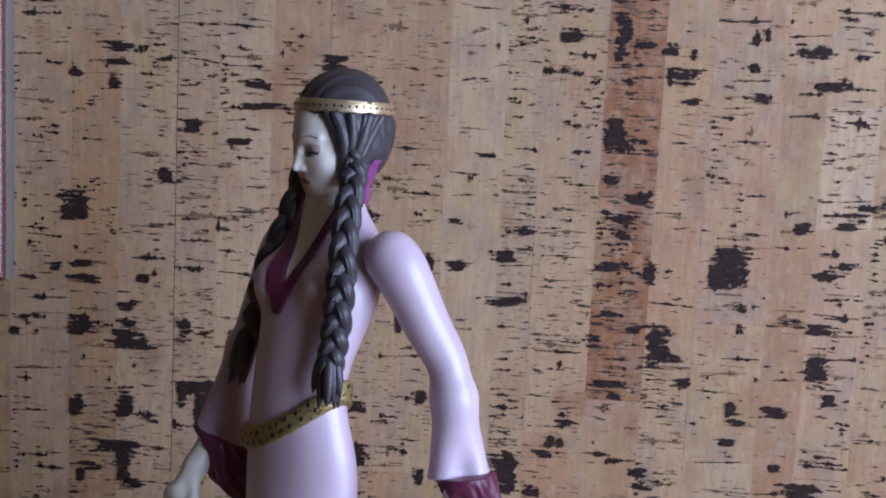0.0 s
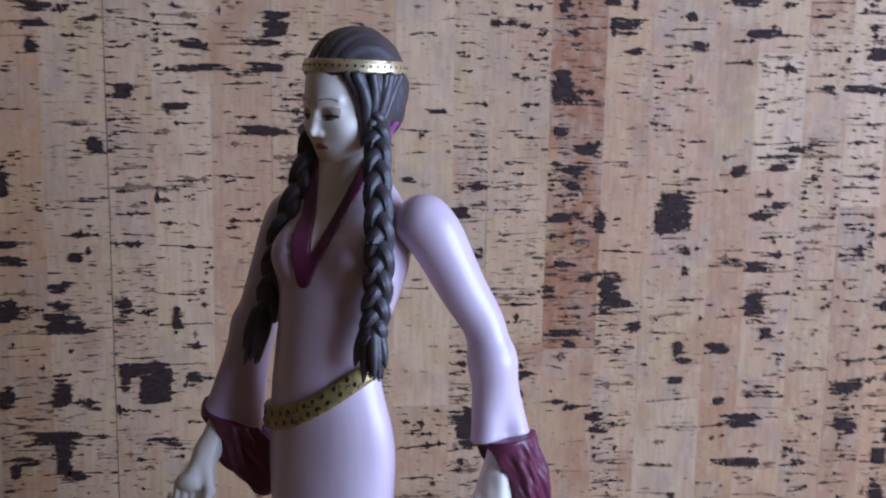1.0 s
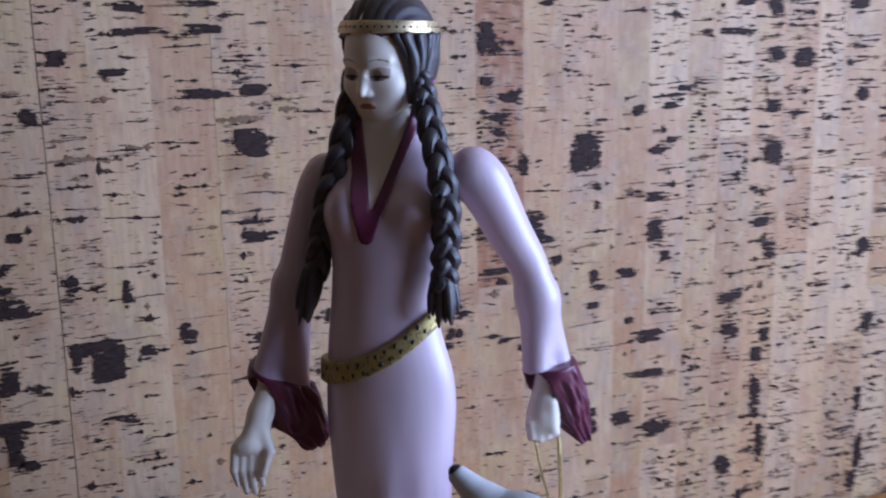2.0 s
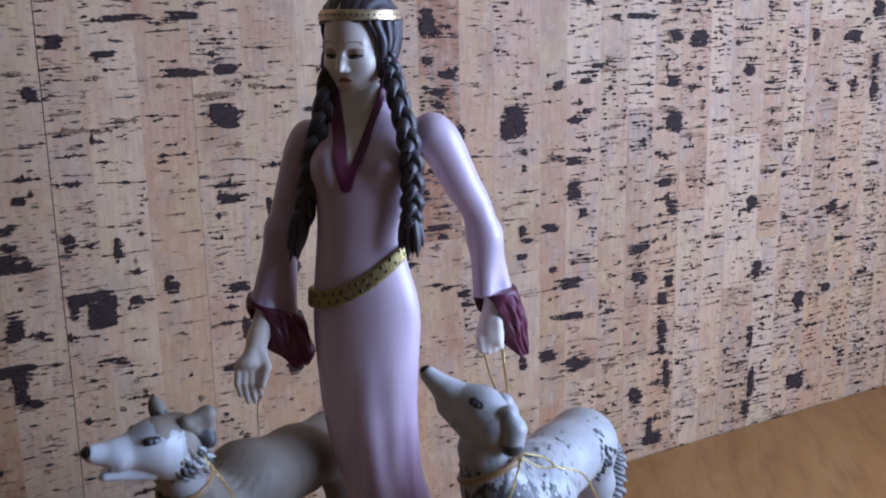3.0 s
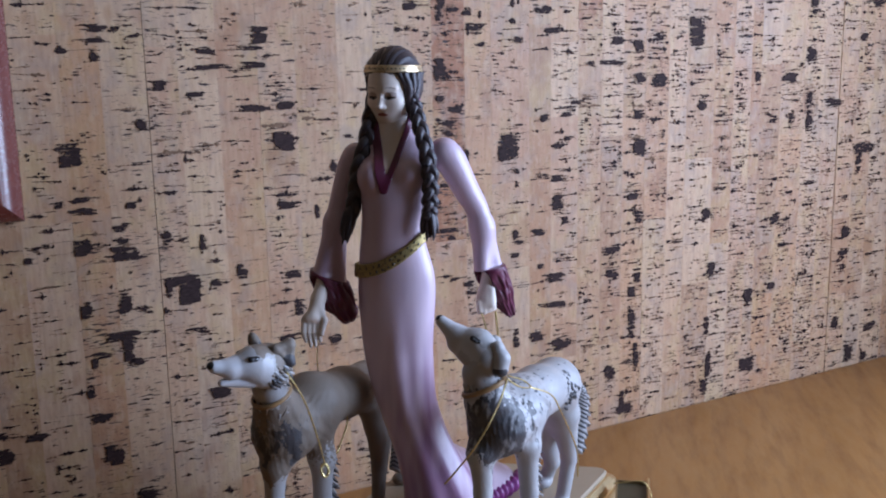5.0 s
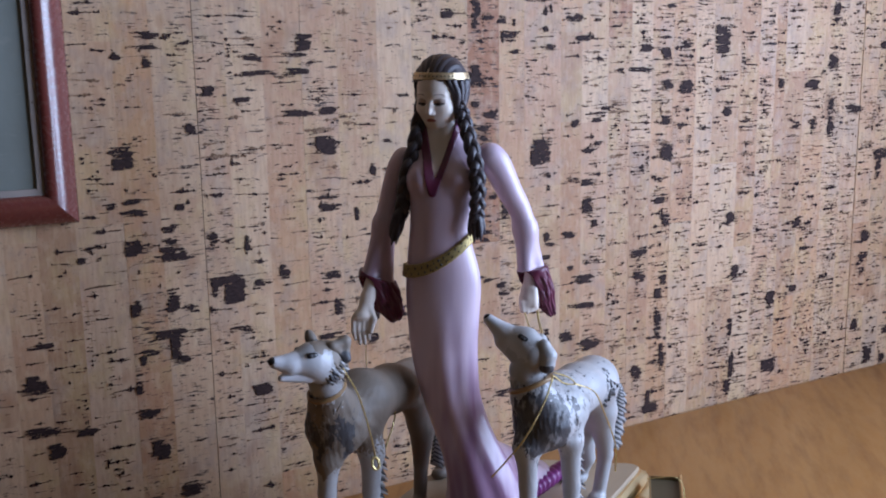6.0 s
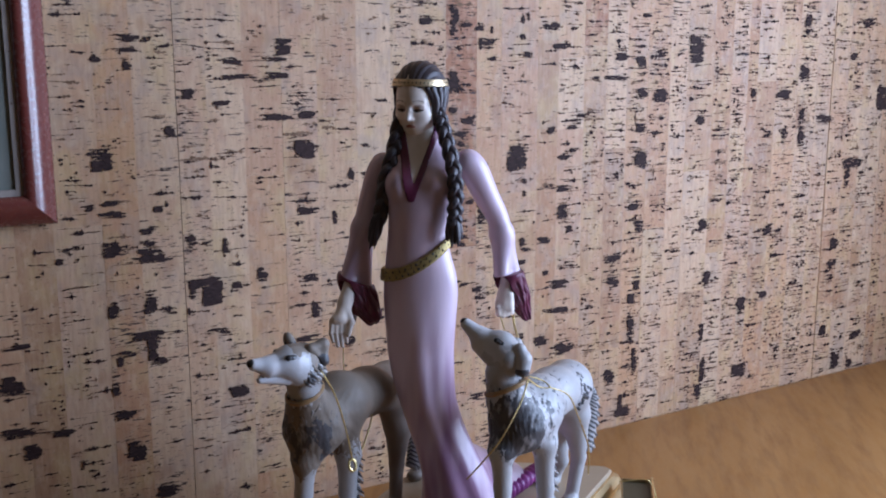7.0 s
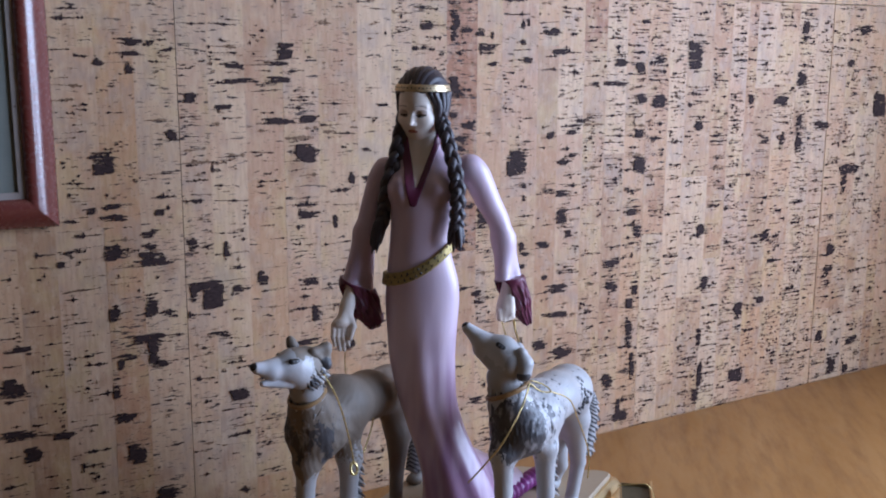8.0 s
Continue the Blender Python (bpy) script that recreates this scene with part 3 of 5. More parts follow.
    # arms: round shoulder, smooth bend at the elbow, sleeve flattened towards the wrist
    def sleeve(lo, hi, steps, ends, cut):
        k = Field(lo, hi, 0.8)
        line = curve_through([q for q, _ in steps], 6)
        fat = np.interp(np.linspace(0, 1, len(line)), np.linspace(0, 1, len(steps)), [r for _, r in steps])
        k.f = k.cone(line[0], line[1], fat[0], fat[1])
        for i in range(1, len(line) - 1):
            k.add(k.cone(line[i], line[i + 1], fat[i], fat[i + 1]), 0.6)
        p, r = steps[-1]
        for e, t in ends:
            k.add(k.cone(p, e, r, t), 4)
        k.add(k.cone(ends[0][0], ends[1][0], ends[0][1], ends[1][1]), 3)
        k.f = np.maximum(k.f, cut[0] + cut[1] * (k.x - cut[2]) - k.z)
        v, f = k.mesh()
        out.put(v, f, LILAC)
    sleeve((12, -12, 178), (74, 36, 274), [((28.5, 4.2, 251), 8.3), ((32.5, 5.2, 246), 8.0), ((39, 9, 232), 6.9), ((44.5, 12.4, 221), 6.1), ((47.5, 13, 210), 5.9)],
           [((47.6, 8.5, 184), 4.2), ((54.6, 17.6, 184), 4.2)], (187, 0.06, 50))
    sleeve((-62, -24, 174), (-8, 26, 274), [((-19, 7.5, 249.5), 7.4), ((-22.5, 7.5, 243), 7.0), ((-27, 5.5, 228), 6.3), ((-30.5, 3, 214), 5.8)],
           [((-38.5, -6.5, 184), 4.8), ((-31.5, -1, 180), 5.6)], (185, -0.45, -36))

    # crumpled bell cuffs
    def cuff(a, m, b, ra, rm, rb, cut, lo, hi, ph, rise):
        k = Field(lo, hi, 0.5)
        a, m, b = np.array(a), np.array(m), np.array(b)
        d = b - a
        t = ((k.x - a[0]) * d[0] + (k.y - a[1]) * d[1] + (k.z - a[2]) * d[2]) / float(d @ d)
        ang = np.arctan2(k.y - a[1] - t * d[1], k.x - a[0] - t * d[0])
        crease = (0.42 * np.sin(15 * ang + ph + 2.5 * t + 1.4 * np.sin(6 * t + 3 * ang + ph)) + 0.45 * np.sin(5 * ang + 7 * t + ph) + 0.22 * np.sin(26 * ang - 9 * t)) * ease(t, -0.02, 0.15)
        k.f = k.cone(a, m, ra, rm)
        k.add(k.cone(m, b, rm, rb), 2)
        k.f = (k.f + crease).astype(np.float32)
        hollow = k.cone(cut[0], cut[1], cut[2], cut[3])
        k.f = np.maximum(np.maximum(k.f, -hollow), k.z - (a[2] + 0.8) + rise * (k.x - a[0]))
        v, f = k.mesh()
        out.put(v, f, MAROON)
    cuff((51.5, 13.8, 187), (56.5, 18.5, 173), (62, 24.5, 159.5), 9.0, 7.0, 2.8, ((48, 9, 183), (43, 3, 150), 5.0, 10), (34, -2, 150), (76, 40, 196), 0.3, -0.12)
    cuff((-36, -3, 186.5), (-31.5, 0.5, 174), (-27, 4.6, 164), 9.0, 8.6, 6.0, ((-40, -10, 182), (-49, -21, 150), 5.0, 11), (-56, -22, 150), (-12, 22, 198), 1.1, 0.45)

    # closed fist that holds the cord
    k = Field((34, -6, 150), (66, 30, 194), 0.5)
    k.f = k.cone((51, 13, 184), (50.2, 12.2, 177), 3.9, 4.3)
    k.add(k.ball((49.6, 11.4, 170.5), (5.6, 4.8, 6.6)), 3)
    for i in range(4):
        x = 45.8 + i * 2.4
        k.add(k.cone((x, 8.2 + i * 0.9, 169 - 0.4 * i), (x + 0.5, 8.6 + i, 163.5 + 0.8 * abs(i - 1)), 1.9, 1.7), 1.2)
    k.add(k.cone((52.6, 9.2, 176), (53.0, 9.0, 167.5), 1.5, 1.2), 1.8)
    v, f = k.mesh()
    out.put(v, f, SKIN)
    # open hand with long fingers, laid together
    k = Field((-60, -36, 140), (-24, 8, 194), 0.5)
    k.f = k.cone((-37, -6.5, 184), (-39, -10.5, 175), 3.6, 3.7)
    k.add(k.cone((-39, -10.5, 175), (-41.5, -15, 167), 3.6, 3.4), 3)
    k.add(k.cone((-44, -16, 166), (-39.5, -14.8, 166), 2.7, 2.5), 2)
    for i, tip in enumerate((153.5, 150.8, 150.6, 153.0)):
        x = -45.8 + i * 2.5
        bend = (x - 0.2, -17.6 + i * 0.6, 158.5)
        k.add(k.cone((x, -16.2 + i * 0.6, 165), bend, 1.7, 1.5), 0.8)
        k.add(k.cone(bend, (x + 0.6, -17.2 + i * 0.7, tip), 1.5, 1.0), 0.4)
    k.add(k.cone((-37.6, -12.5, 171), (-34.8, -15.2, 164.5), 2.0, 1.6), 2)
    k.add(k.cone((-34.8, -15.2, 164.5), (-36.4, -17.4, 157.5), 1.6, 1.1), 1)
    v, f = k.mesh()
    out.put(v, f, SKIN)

    # standing collar behind the neck
    k = Field((-18, -6, 254), (20, 30, 284), 0.6)
    rad = 8.6 + (k.z - 260) * 0.16 + 3.0 * ease(k.z, 272, 281) + 0.3 * np.sin(0.9 * k.z)
    ring = np.abs(np.sqrt((k.x - 1) ** 2 + (k.y - 9) ** 2) - rad) - 0.9
    k.f = np.maximum(np.maximum(ring, np.abs(k.z - 268.5) - 11), 5 + 0.5 * (k.z - 270) - k.y).astype(np.float32)
    v, f = k.mesh()
    out.put(v, f, MAGENTA)

    # head, turned a little to its right and bowed
    turn = Matrix.Translation((1, 10, 285)) @ Matrix.Rotation(radians(-18), 4, "Z") @ Matrix.Rotation(radians(1), 4, "Y") @ Matrix.Rotation(radians(-0.5), 4, "X")

    def placed(verts, bow=0.0):
        m = np.array(turn @ Matrix.Translation((0, -0.08 * bow, 0.1 * bow)) @ Matrix.Rotation(radians(bow), 4, "X"))
        return verts @ m[:3, :3].T + m[:3, 3]
    k = Field((-14, -18, -27), (14, 15, 18), 0.27)
    k.f = k.ball((0, -0.5, 0), (11.7, 13.2, 17))
    k.add(k.ball((0, -4.4, -9.2), (9.6, 9.2, 10.6)), 5)
    k.add(k.ball((0, -8.6, -15.8), (4.6, 3.7, 3.5)), 5)
    k.add(k.cone((0, -12.5, -0.2), (0, -16.0, -6.6), 0.95, 1.3), 2.2)
    for sx in (-1, 1):
        k.add(k.ball((sx * 1.5, -14.2, -7.2), (1.1, 1.2, 0.9)), 1.0)
    for sx in (-1, 1):
        k.add(k.ball((sx * 5.9, -8.5, -6.6), (4.0, 3.6, 4.0)), 3)
        k.add(k.cone((sx * 2.2, -12.6, 1.8), (sx * 7.6, -10.3, 1.6), 0.8, 0.6), 2.2)
        k.f = np.maximum(k.f, -k.ball((sx * 4.9, -14.8, -1.6), (3.7, 2.6, 2.3)))
        k.add(k.ball((sx * 4.8, -9.8, -1.7), (3.3, 2.6, 2.3)), 1.2)
    k.add(k.cone((-1.6, -13.1, -10.7), (1.6, -13.1, -10.7), 0.75, 0.75), 0.9)
    k.add(k.cone((-1.3, -12.9, -12.0), (1.3, -12.9, -12.0), 0.8, 0.8), 0.9)
    v, f = k.mesh()

    def face_paint(c):
        x, y, z = c
        if y < -7:
            if (x / 2.9) ** 2 + ((z + 11.3 + 0.06 * x * x) / 0.95) ** 2 < 1:
                return ROSE
            ax = abs(x)
            arc = -2.3 - 0.055 * (ax - 4.6) ** 2
            if 2.3 < ax < 7.8 and abs(z - arc) < 0.17 + 0.06 * (ax - 2.3):
                return LASH
            if (ax - 4.4) ** 2 + ((z + 2.9) / 0.8) ** 2 < 1.0 and z < arc:
                return LASH
            if 2.6 < ax < 7.2 and -3.7 + 0.09 * (ax - 4.8) ** 2 < z < arc:
                return WHITES
            if 2.2 < ax < 8.2 and arc <= z < 0.5 - 0.10 * (ax - 4.8) ** 2:
                return SHADOW
            if 2.5 < ax < 8.2 and abs(z - (2.7 - 0.085 * (ax - 4.6) ** 2)) < 0.2:
                return LIDS
    out.put(placed(v, 15), f, SKIN, None)
    # paint is chosen in the head's own frame
    start = len(out.f) - len(f)
    for i, fc in enumerate(f):
        hit = face_paint(v[fc].mean(0))
        if hit:
            out.m[start + i] = out.slot(hit)

    # hair cap, parted off centre, combed locks at the sides
    k = Field((-20, -20, -22), (20, 22, 26), 0.6)
    ang = np.arctan2(k.y - 2, k.x)
    lock = (0.75 * np.sin(11 * ang + 0.22 * k.z + 0.5 * np.sin(0.4 * k.z)) + 0.2 * np.sin(31 * ang + 0.5 * k.z)) * (1 - ease(k.z, 6, 9))
    k.f = (k.ball((0, 1.2, 5), (15.2, 15.8, 17.4)) + lock).astype(np.float32)
    k.add(k.ball((0, 5, -3), (12.8, 9.5, 9.5)), 4)
    k.add(k.cone((12.2, -4, 5), (13.2, -0.5, -8), 2.2, 3.2), 2)
    k.f = k.f + 0.55 * np.exp(-((k.x + 1.5) / 0.9) ** 2) * ease(k.z, 10, 14) + (0.2 * np.sin(46 * np.arctan2(k.x, k.y + 30)) + 0.14 * np.sin(97 * np.arctan2(k.x, k.y + 30) + 0.3 * k.y)) * ease(k.z, 9, 13)
    k.f = k.f.astype(np.float32)
    phi = np.degrees(np.arctan2(k.x + 2, -(k.y - 1.2)))
    brow = 8.0 - np.where(phi > 0, 0.6 * (phi / 45) ** 2 + 26 * (np.maximum(phi - 46, 0) / 40) ** 2, 0.5 * (phi / 40) ** 2) + 0.6 * np.sin(k.x * 0.9) * (phi > 0)
    front = k.y + np.where(k.x > 0, 3.0, 3.6 + ease(-k.x, 6, 11) * 0.6)
    opening = np.maximum(np.maximum(k.z - brow, front), -22 - k.z) + 0 * k.f
    k.f = np.maximum(k.f, -opening)
    k.f = np.maximum(k.f, -15 + 0.45 * np.maximum(k.y, 0) - k.z)
    v, f = k.mesh()
    out.put(placed(v), f, HAIR)
    # locks swept from the temple into the plait
    for i in range(9):
        th = radians(38 + 9 * i + 3 * math.sin(2.7 * i))
        top = Vector((14.6 * math.sin(th), 1.2 - 15.2 * math.cos(th), 8.6))
        mid = Vector((15.0 * math.sin(th) * 0.55 + 6.6, (1.2 - 15.0 * math.cos(th)) * 0.55 - 1.6, 1.5))
        end = Vector((13.0 + 0.25 * (i - 4), -3.7 + 0.5 * (i - 4), -5.0 - 0.3 * i))
        v, f = tube(curve_through([top, mid, end, end + Vector((0.3, 0.3, -7))], 7), [w * (1.5, 2.0, 1.2, 1.7, 1.35)[i % 5] for w in [1.0] * 5 + [1.1] * 8 + [1.0] * 9], 9)
        out.put(placed(np.array(v)), f, HAIR)
    # gold headband
    k = Field((-20, -20, 4), (20, 22, 18), 0.5)
    shell = k.ball((0, 1.2, 5), (15.2, 15.8, 17.4))
    k.f = np.maximum(np.abs(shell - 0.2) - 0.6, np.abs(k.z - 10.4) - 1.7).astype(np.float32)
    v, f = k.mesh()
    out.put(placed(v), f, GOLD)
    for i in range(44):
        a = 2 * math.pi * i / 44
        p = Vector((14.7 * math.cos(a), 1.2 + 15.3 * math.sin(a), 10.4))
        q = Vector((15.4 * math.cos(a), 1.2 + 16.0 * math.sin(a), 10.4))
        v, f = tube([p, q], [0.5 if i % 3 else 0.7, 0.4], 6)
        out.put(placed(np.array(v)), f, BLACK)
    for h in (8.9, 11.9):
        rr = math.sqrt(1 - ((h - 5) / 17.4) ** 2)
        ring = [Vector((15.7 * rr * math.cos(a), 1.2 + 16.3 * rr * math.sin(a), h)) for a in np.linspace(0, 2 * math.pi, 61)]
        v, f = tube(ring, 0.42, 8)
        out.put(placed(np.array(v)), f, GOLD)

    # plaits of three strands, ending in loose tufts
    def plait(path, radii, turns, tuft, flare, facing):
        line = curve_through(path, 26)
        n = len(line)
        rr = np.interp(np.linspace(0, 1, n), np.linspace(0, 1, len(radii)), radii)
        for s in range(3):
            pts, fat = [], []
            for i, p in enumerate(line):
                a = 2 * math.pi * (turns * i / n + s / 3)
                d = (line[min(i + 1, n - 1)] - line[max(i - 1, 0)]).normalized()
                e1 = d.cross(Vector(facing)).normalized()
                e2 = d.cross(e1)
                pts.append(p + e1 * math.sin(a) * rr[i] * 0.58 + e2 * math.sin(2 * a) * rr[i] * 0.34)
                fat.append(rr[i] * (0.62 + 0.05 * math.cos(2 * a)))
            v, f = tube(pts, fat, 12)
            out.put(v, f, HAIR)
            # combed ridges along each strand
            for g in range(6):
                b = 1.05 * g + s
                v, f = tube([p + Vector((math.cos(b), math.sin(b), 0)) * r * 0.84 for p, r in zip(pts, fat)], [r * 0.26 for r in fat], 6)
                out.put(v, f, HAIR)
        for s in range(13):
            a = 2.4 * s
            w = rr[-1] * (0.25 + 0.75 * (s / 13))
            p = line[-1] + Vector((math.cos(a) * w * 0.7, math.sin(a) * w * 0.45, 3.5))
            fan = Vector((math.cos(a) * w * flare, math.sin(a) * w * 0.5, 0))
            tip = p + Vector(tuft) * (0.72 + 0.09 * (s * 5 % 4)) + fan
            bend = p + (tip - p) * 0.45 + fan * 0.05
            v, f = tube(curve_through([p, bend, tip], 5), [1.5, 1.7, 1.8, 1.8, 1.75, 1.7, 1.6, 1.4, 1.1, 0.7, 0.25], 8)
            out.put(v, f, HAIR)
    plait([(12, 2.5, 282), (14, 2.5, 275), (17, -3, 265), (20.8, -8.8, 253), (22.8, -12, 240), (22.6, -13.4, 228), (22.2, -14.6, 219)], [3.0, 3.5, 3.7, 3.8, 3.9, 3.9, 3.6], 3.4, (0.5, -0.8, -15), 0.9, (-0.5, 0.86, 0))
    plait([(-8.5, 6.5, 282), (-10.4, 5.0, 269), (-12.6, 1.2, 256), (-16, -2.8, 243), (-18.2, -4.0, 230), (-20.4, -5.4, 219)], [3.3, 4.0, 4.2, 4.2, 4.0, 3.5], 2.4, (-3.5, -3, -18), 0.35, (-0.2, 1, 0))

    # rolled and ribbed hem
    line = curve_through([(74, 78, 40), (69, 70, 42), (55, 47, 41), (43, 30, 40), (34, 10, 40)], 24)
    v, f = tube(line, [4.8 + 1.0 * math.sin(i * 1.35) for i in range(len(line))], 14)
    out.put(v, f, MAGENTA)
    ob = out.build("figurine")
    ob.matrix_world = pose(-0.158, -0.155, 0, 0, 0, -33)
    return tagged(ob, "glazed statuette of a maiden in a lilac gown with dark plaits", "statuette")


def trilinear(f, axes):
    """Values of the grid f at fractional indices given axis by axis."""
    out = f
    for n, a in enumerate(axes):
        a = np.clip(a, 0, f.shape[n] - 1.001)
        i = a.astype(int)
        w = (a - i).astype(np.float32)
        shape = [1, 1, 1]
        shape[n] = len(a)
        w = w.reshape(shape)
        out = np.take(out, i, n) * (1 - w) + np.take(out, i + 1, n) * w
    return out


woman()


# ---- the dogs ----
def furrow(x, y, z):
    """Depth of the modelled locks of fur."""
    a = 1.7 * (x - y)
    return 0.5 * np.sin(a + 2.6 * np.sin(0.19 * z + 0.16 * x)) * (0.6 + 0.4 * np.sin(0.3 * z + 0.5 * y)) + 0.28 * np.sin(1.6 * a + 0.6 * z) + 0.2 * np.sin(0.8 * z + 0.7 * y)


def hound(j, spotted, label):
    """A slim long-coated hound, from its joints (mm)."""
    out = Solid()
    pts = np.array(list(j.values()), float)
    lo, hi = pts.min(0) - 24, pts.max(0) + 24
    lo[2] = 35
    g = Field(lo, hi, 1.0)
    g.f = g.cone(j["chest"], j["shoul"], 15.6, 16)
    g.add(g.cone(j["shoul"], j["mid"], 16, 13.2), 6)
    g.add(g.cone(j["mid"], j["rump"], 13.2, 14.6), 6)
    slim = 0 if spotted else 1.4
    g.add(g.cone(j["nbase"], j["chest"], 11.6 - 0.4 * slim, 15), 6)
    g.add(g.cone(j["neck"], j["nbase"], 8.0, 11.6 - 0.4 * slim), 5)
    g.add(g.cone(j["skull"], j["neck"], 8.2, 7.8), 4)
    for a in ("la", "lb"):
        top = np.array(j["shoul" if a == "lb" else "chest"], float)
        g.add(g.cone(top, j[a], 11.5, 6.6), 6)
    for a, b, r in (("la", "la2", (6.2, 4.7)), ("lb", "lb2", (6.2, 4.7))):
        foot = np.array((j[b][0], j[b][1], 41))
        g.add(g.cone(j[a], j[b], *r), 5)
        g.add(g.cone(j[b], foot, r[1], 4.4), 2)
        g.add(g.ball(foot + np.array((-3, -2, -1)), (6.5, 5.5, 4.5)), 2)
    for a, b, c in (("th", "hock", "paw"), ("th2", "hock2", "paw2")):
        foot = np.array((j[c][0], j[c][1], 40))
        g.add(g.cone(j["rump"], j[a], 12, 9), 6)
        g.add(g.cone(j[a], j[b], 9, 4.6), 4)
        g.add(g.cone(j[b], foot, 4.6, 4.0), 2)
        g.add(g.ball(foot + np.array((-3, -2, -1)), (6, 5, 4)), 2)
    tuft = furrow(g.x, g.y, g.z).astype(np.float32)
    c = np.array(j["chest"], float)
    shag = np.exp(-(((g.x - c[0]) ** 2 + (g.y - c[1]) ** 2 + (g.z - c[2]) ** 2) / 21.0 ** 2))
    g.f = g.f + tuft * shag * 1.25
    v, f = g.mesh()
    shell = np.array(v, float)
    ch, sh, ru = (np.array(j[k], float) for k in ("chest", "shoul", "rump"))

    plain = FUR if spotted else FUR_BROWN

    def coat(p):
        wob = 7 * noise.noise((p[0] * 0.16, p[1] * 0.16, p[2] * 0.07)) + 3 * noise.noise((p[0] * 0.5, p[1] * 0.5, p[2] * 0.2)) + 2.5 * noise.noise((p[0] * 1.7, p[1] * 1.7, p[2] * 0.6))
        d = np.linalg.norm((p - ch - np.array((-7, -7, 1))) * np.array((1, 1, 0.85)))
        if d + wob < (18 if spotted else 13) and p[2] > ch[2] - 15:
            return FUR_CHEST
        if d + wob < ((24 if spotted else 21) if p[2] > ch[2] else 19):
            return FUR_SPOT if spotted else None
        if spotted and np.linalg.norm(p - sh) + wob < 27:
            return FUR_SPOT
        away = np.linalg.norm(p - ru - np.array((-3, -12, 3)))
        if spotted and away + wob < 11:
            return FUR_CHEST if away + wob < 4 else FUR_SPOT
        if not spotted and p[2] + wob + 9 * noise.noise((p[0] * 2.3, p[1] * 2.3, p[2] * 1.9)) < 99 and p[0] < -195:
            return FUR
        if not spotted and p[2] > ch[2] + 10 + wob and p[0] + wob < ch[0] - 4:
            return FUR
    out.put(v, f, plain, coat)
    # head
    pts = np.array([j[k] for k in ("nose", "muz", "skull", "jaw")], float)
    k = Field(pts.min(0) - 16, pts.max(0) + 16, 0.6)
    hd = "head" if "head" in j else "fore"
    k.f = k.cone(j["skull"], j[hd], 8.8, 8.0)
    if spotted:
        k.add(k.cone(j[hd], j["muz"], 7.4, 5.5), 4)
        k.add(k.cone(j["muz"], j["nose"], 5.5, 3.1), 2)
        k.add(k.cone(j["jaw2"], j["jaw"], 6.0, 3.6), 3)
    else:
        k.add(k.ball(np.array(j["skull"], float) + (-2, -2, -3.5), (9.6, 8.6, 9.0)), 4)
        k.add(k.cone(j[hd], j["muz"], 7.4, 5.0), 4)
        k.add(k.cone(j["muz"], j["nose"], 5.0, 3.0), 2)
        k.add(k.cone(j["jaw2"], j["jaw"], 3.6, 1.7), 0.6)
    fwd = np.array(j["nose"], float) - np.array(j[hd], float)
    fwd /= np.linalg.norm(fwd)
    side = np.cross(fwd, (0, 0, 1.0))
    side /= np.linalg.norm(side)
    up = np.cross(side, fwd)
    v, f = k.mesh()
    hp = np.array(j[hd], float)

    def mask(p):
        r = p - hp
        w = 2.5 * noise.noise((p[0] * 0.3, p[1] * 0.3, p[2] * 0.3))
        w += 0.8 * noise.noise((p[0] * 1.6, p[1] * 1.6, p[2] * 0.9))
        if not spotted and r @ up > 4.6 + w and r @ fwd < 2:
            return FUR_BROWN
        if not spotted and r @ fwd < -8 + w:
            return FUR_BROWN if r @ up > -2 + w else FUR
        if r @ up > (4.2 if spotted else 3.4) + w and r @ fwd < 14:
            return FUR if r @ fwd < 9 else None
        # grey under the speckled hound's jaw and cheek puts shading into the colour
        if r @ fwd < -6 + w or (spotted and r @ up < -3.5 + w and r @ fwd < 6):
            return FUR
    out.put(v, f, FUR_WHITE, mask)
    # nose, eyes
    fwd = np.array(j["nose"], float) - np.array(j[hd], float)
    fwd /= np.linalg.norm(fwd)
    side = np.cross(fwd, (0, 0, 1.0))
    side /= np.linalg.norm(side)
    up = np.cross(side, fwd)
    k = Field(np.array(j["nose"]) - 5, np.array(j["nose"]) + 5, 0.5)
    k.f = k.ball(np.array(j["nose"]) + fwd * 1.2 + up * 0.6, (2.5, 2.5, 2.2))
    v, f = k.mesh()
    out.put(v, f, BLACK)
    for s in (-1, 1):
        e = EYE[spotted]
        c = np.array(j[hd], float) + fwd * e[0] + side * s * e[1] + up * e[2]
        for shade, span, r, rise in ((BLACK, 1.7, 1.5, 0.0), (EYE_GREY, 0.9, 1.2, 0.5), (BLACK, 0.1, 1.15, 0.7)):
            k = Field(c - 5, c + 5, 0.35)
            m = c + side * s * rise
            k.f = k.cone(m - fwd * span, m + fwd * span, r, r)
            v, f = k.mesh()
            out.put(v, f, shade)
    if not spotted:
        # dark inside of the open mouth
        v, f = tube([np.array(j["jaw2"]) + (0, 0, 1.5), (np.array(j["jaw"]) + np.array(j["muz"])) / 2 + (1, 0, -0.5)], [2.0, 1.6], 8)
        out.put(v, f, BLACK)
    # locks of fur down the neck and over the chest
    rnd = random.Random(5 if spotted else 6)
    line = [Vector(j[q]) for q in ("skull", "neck", "nbase", "chest")]
    wide = (8.0 if spotted else 9.6, 7.8, 11.4 - 0.4 * slim, 15.0)
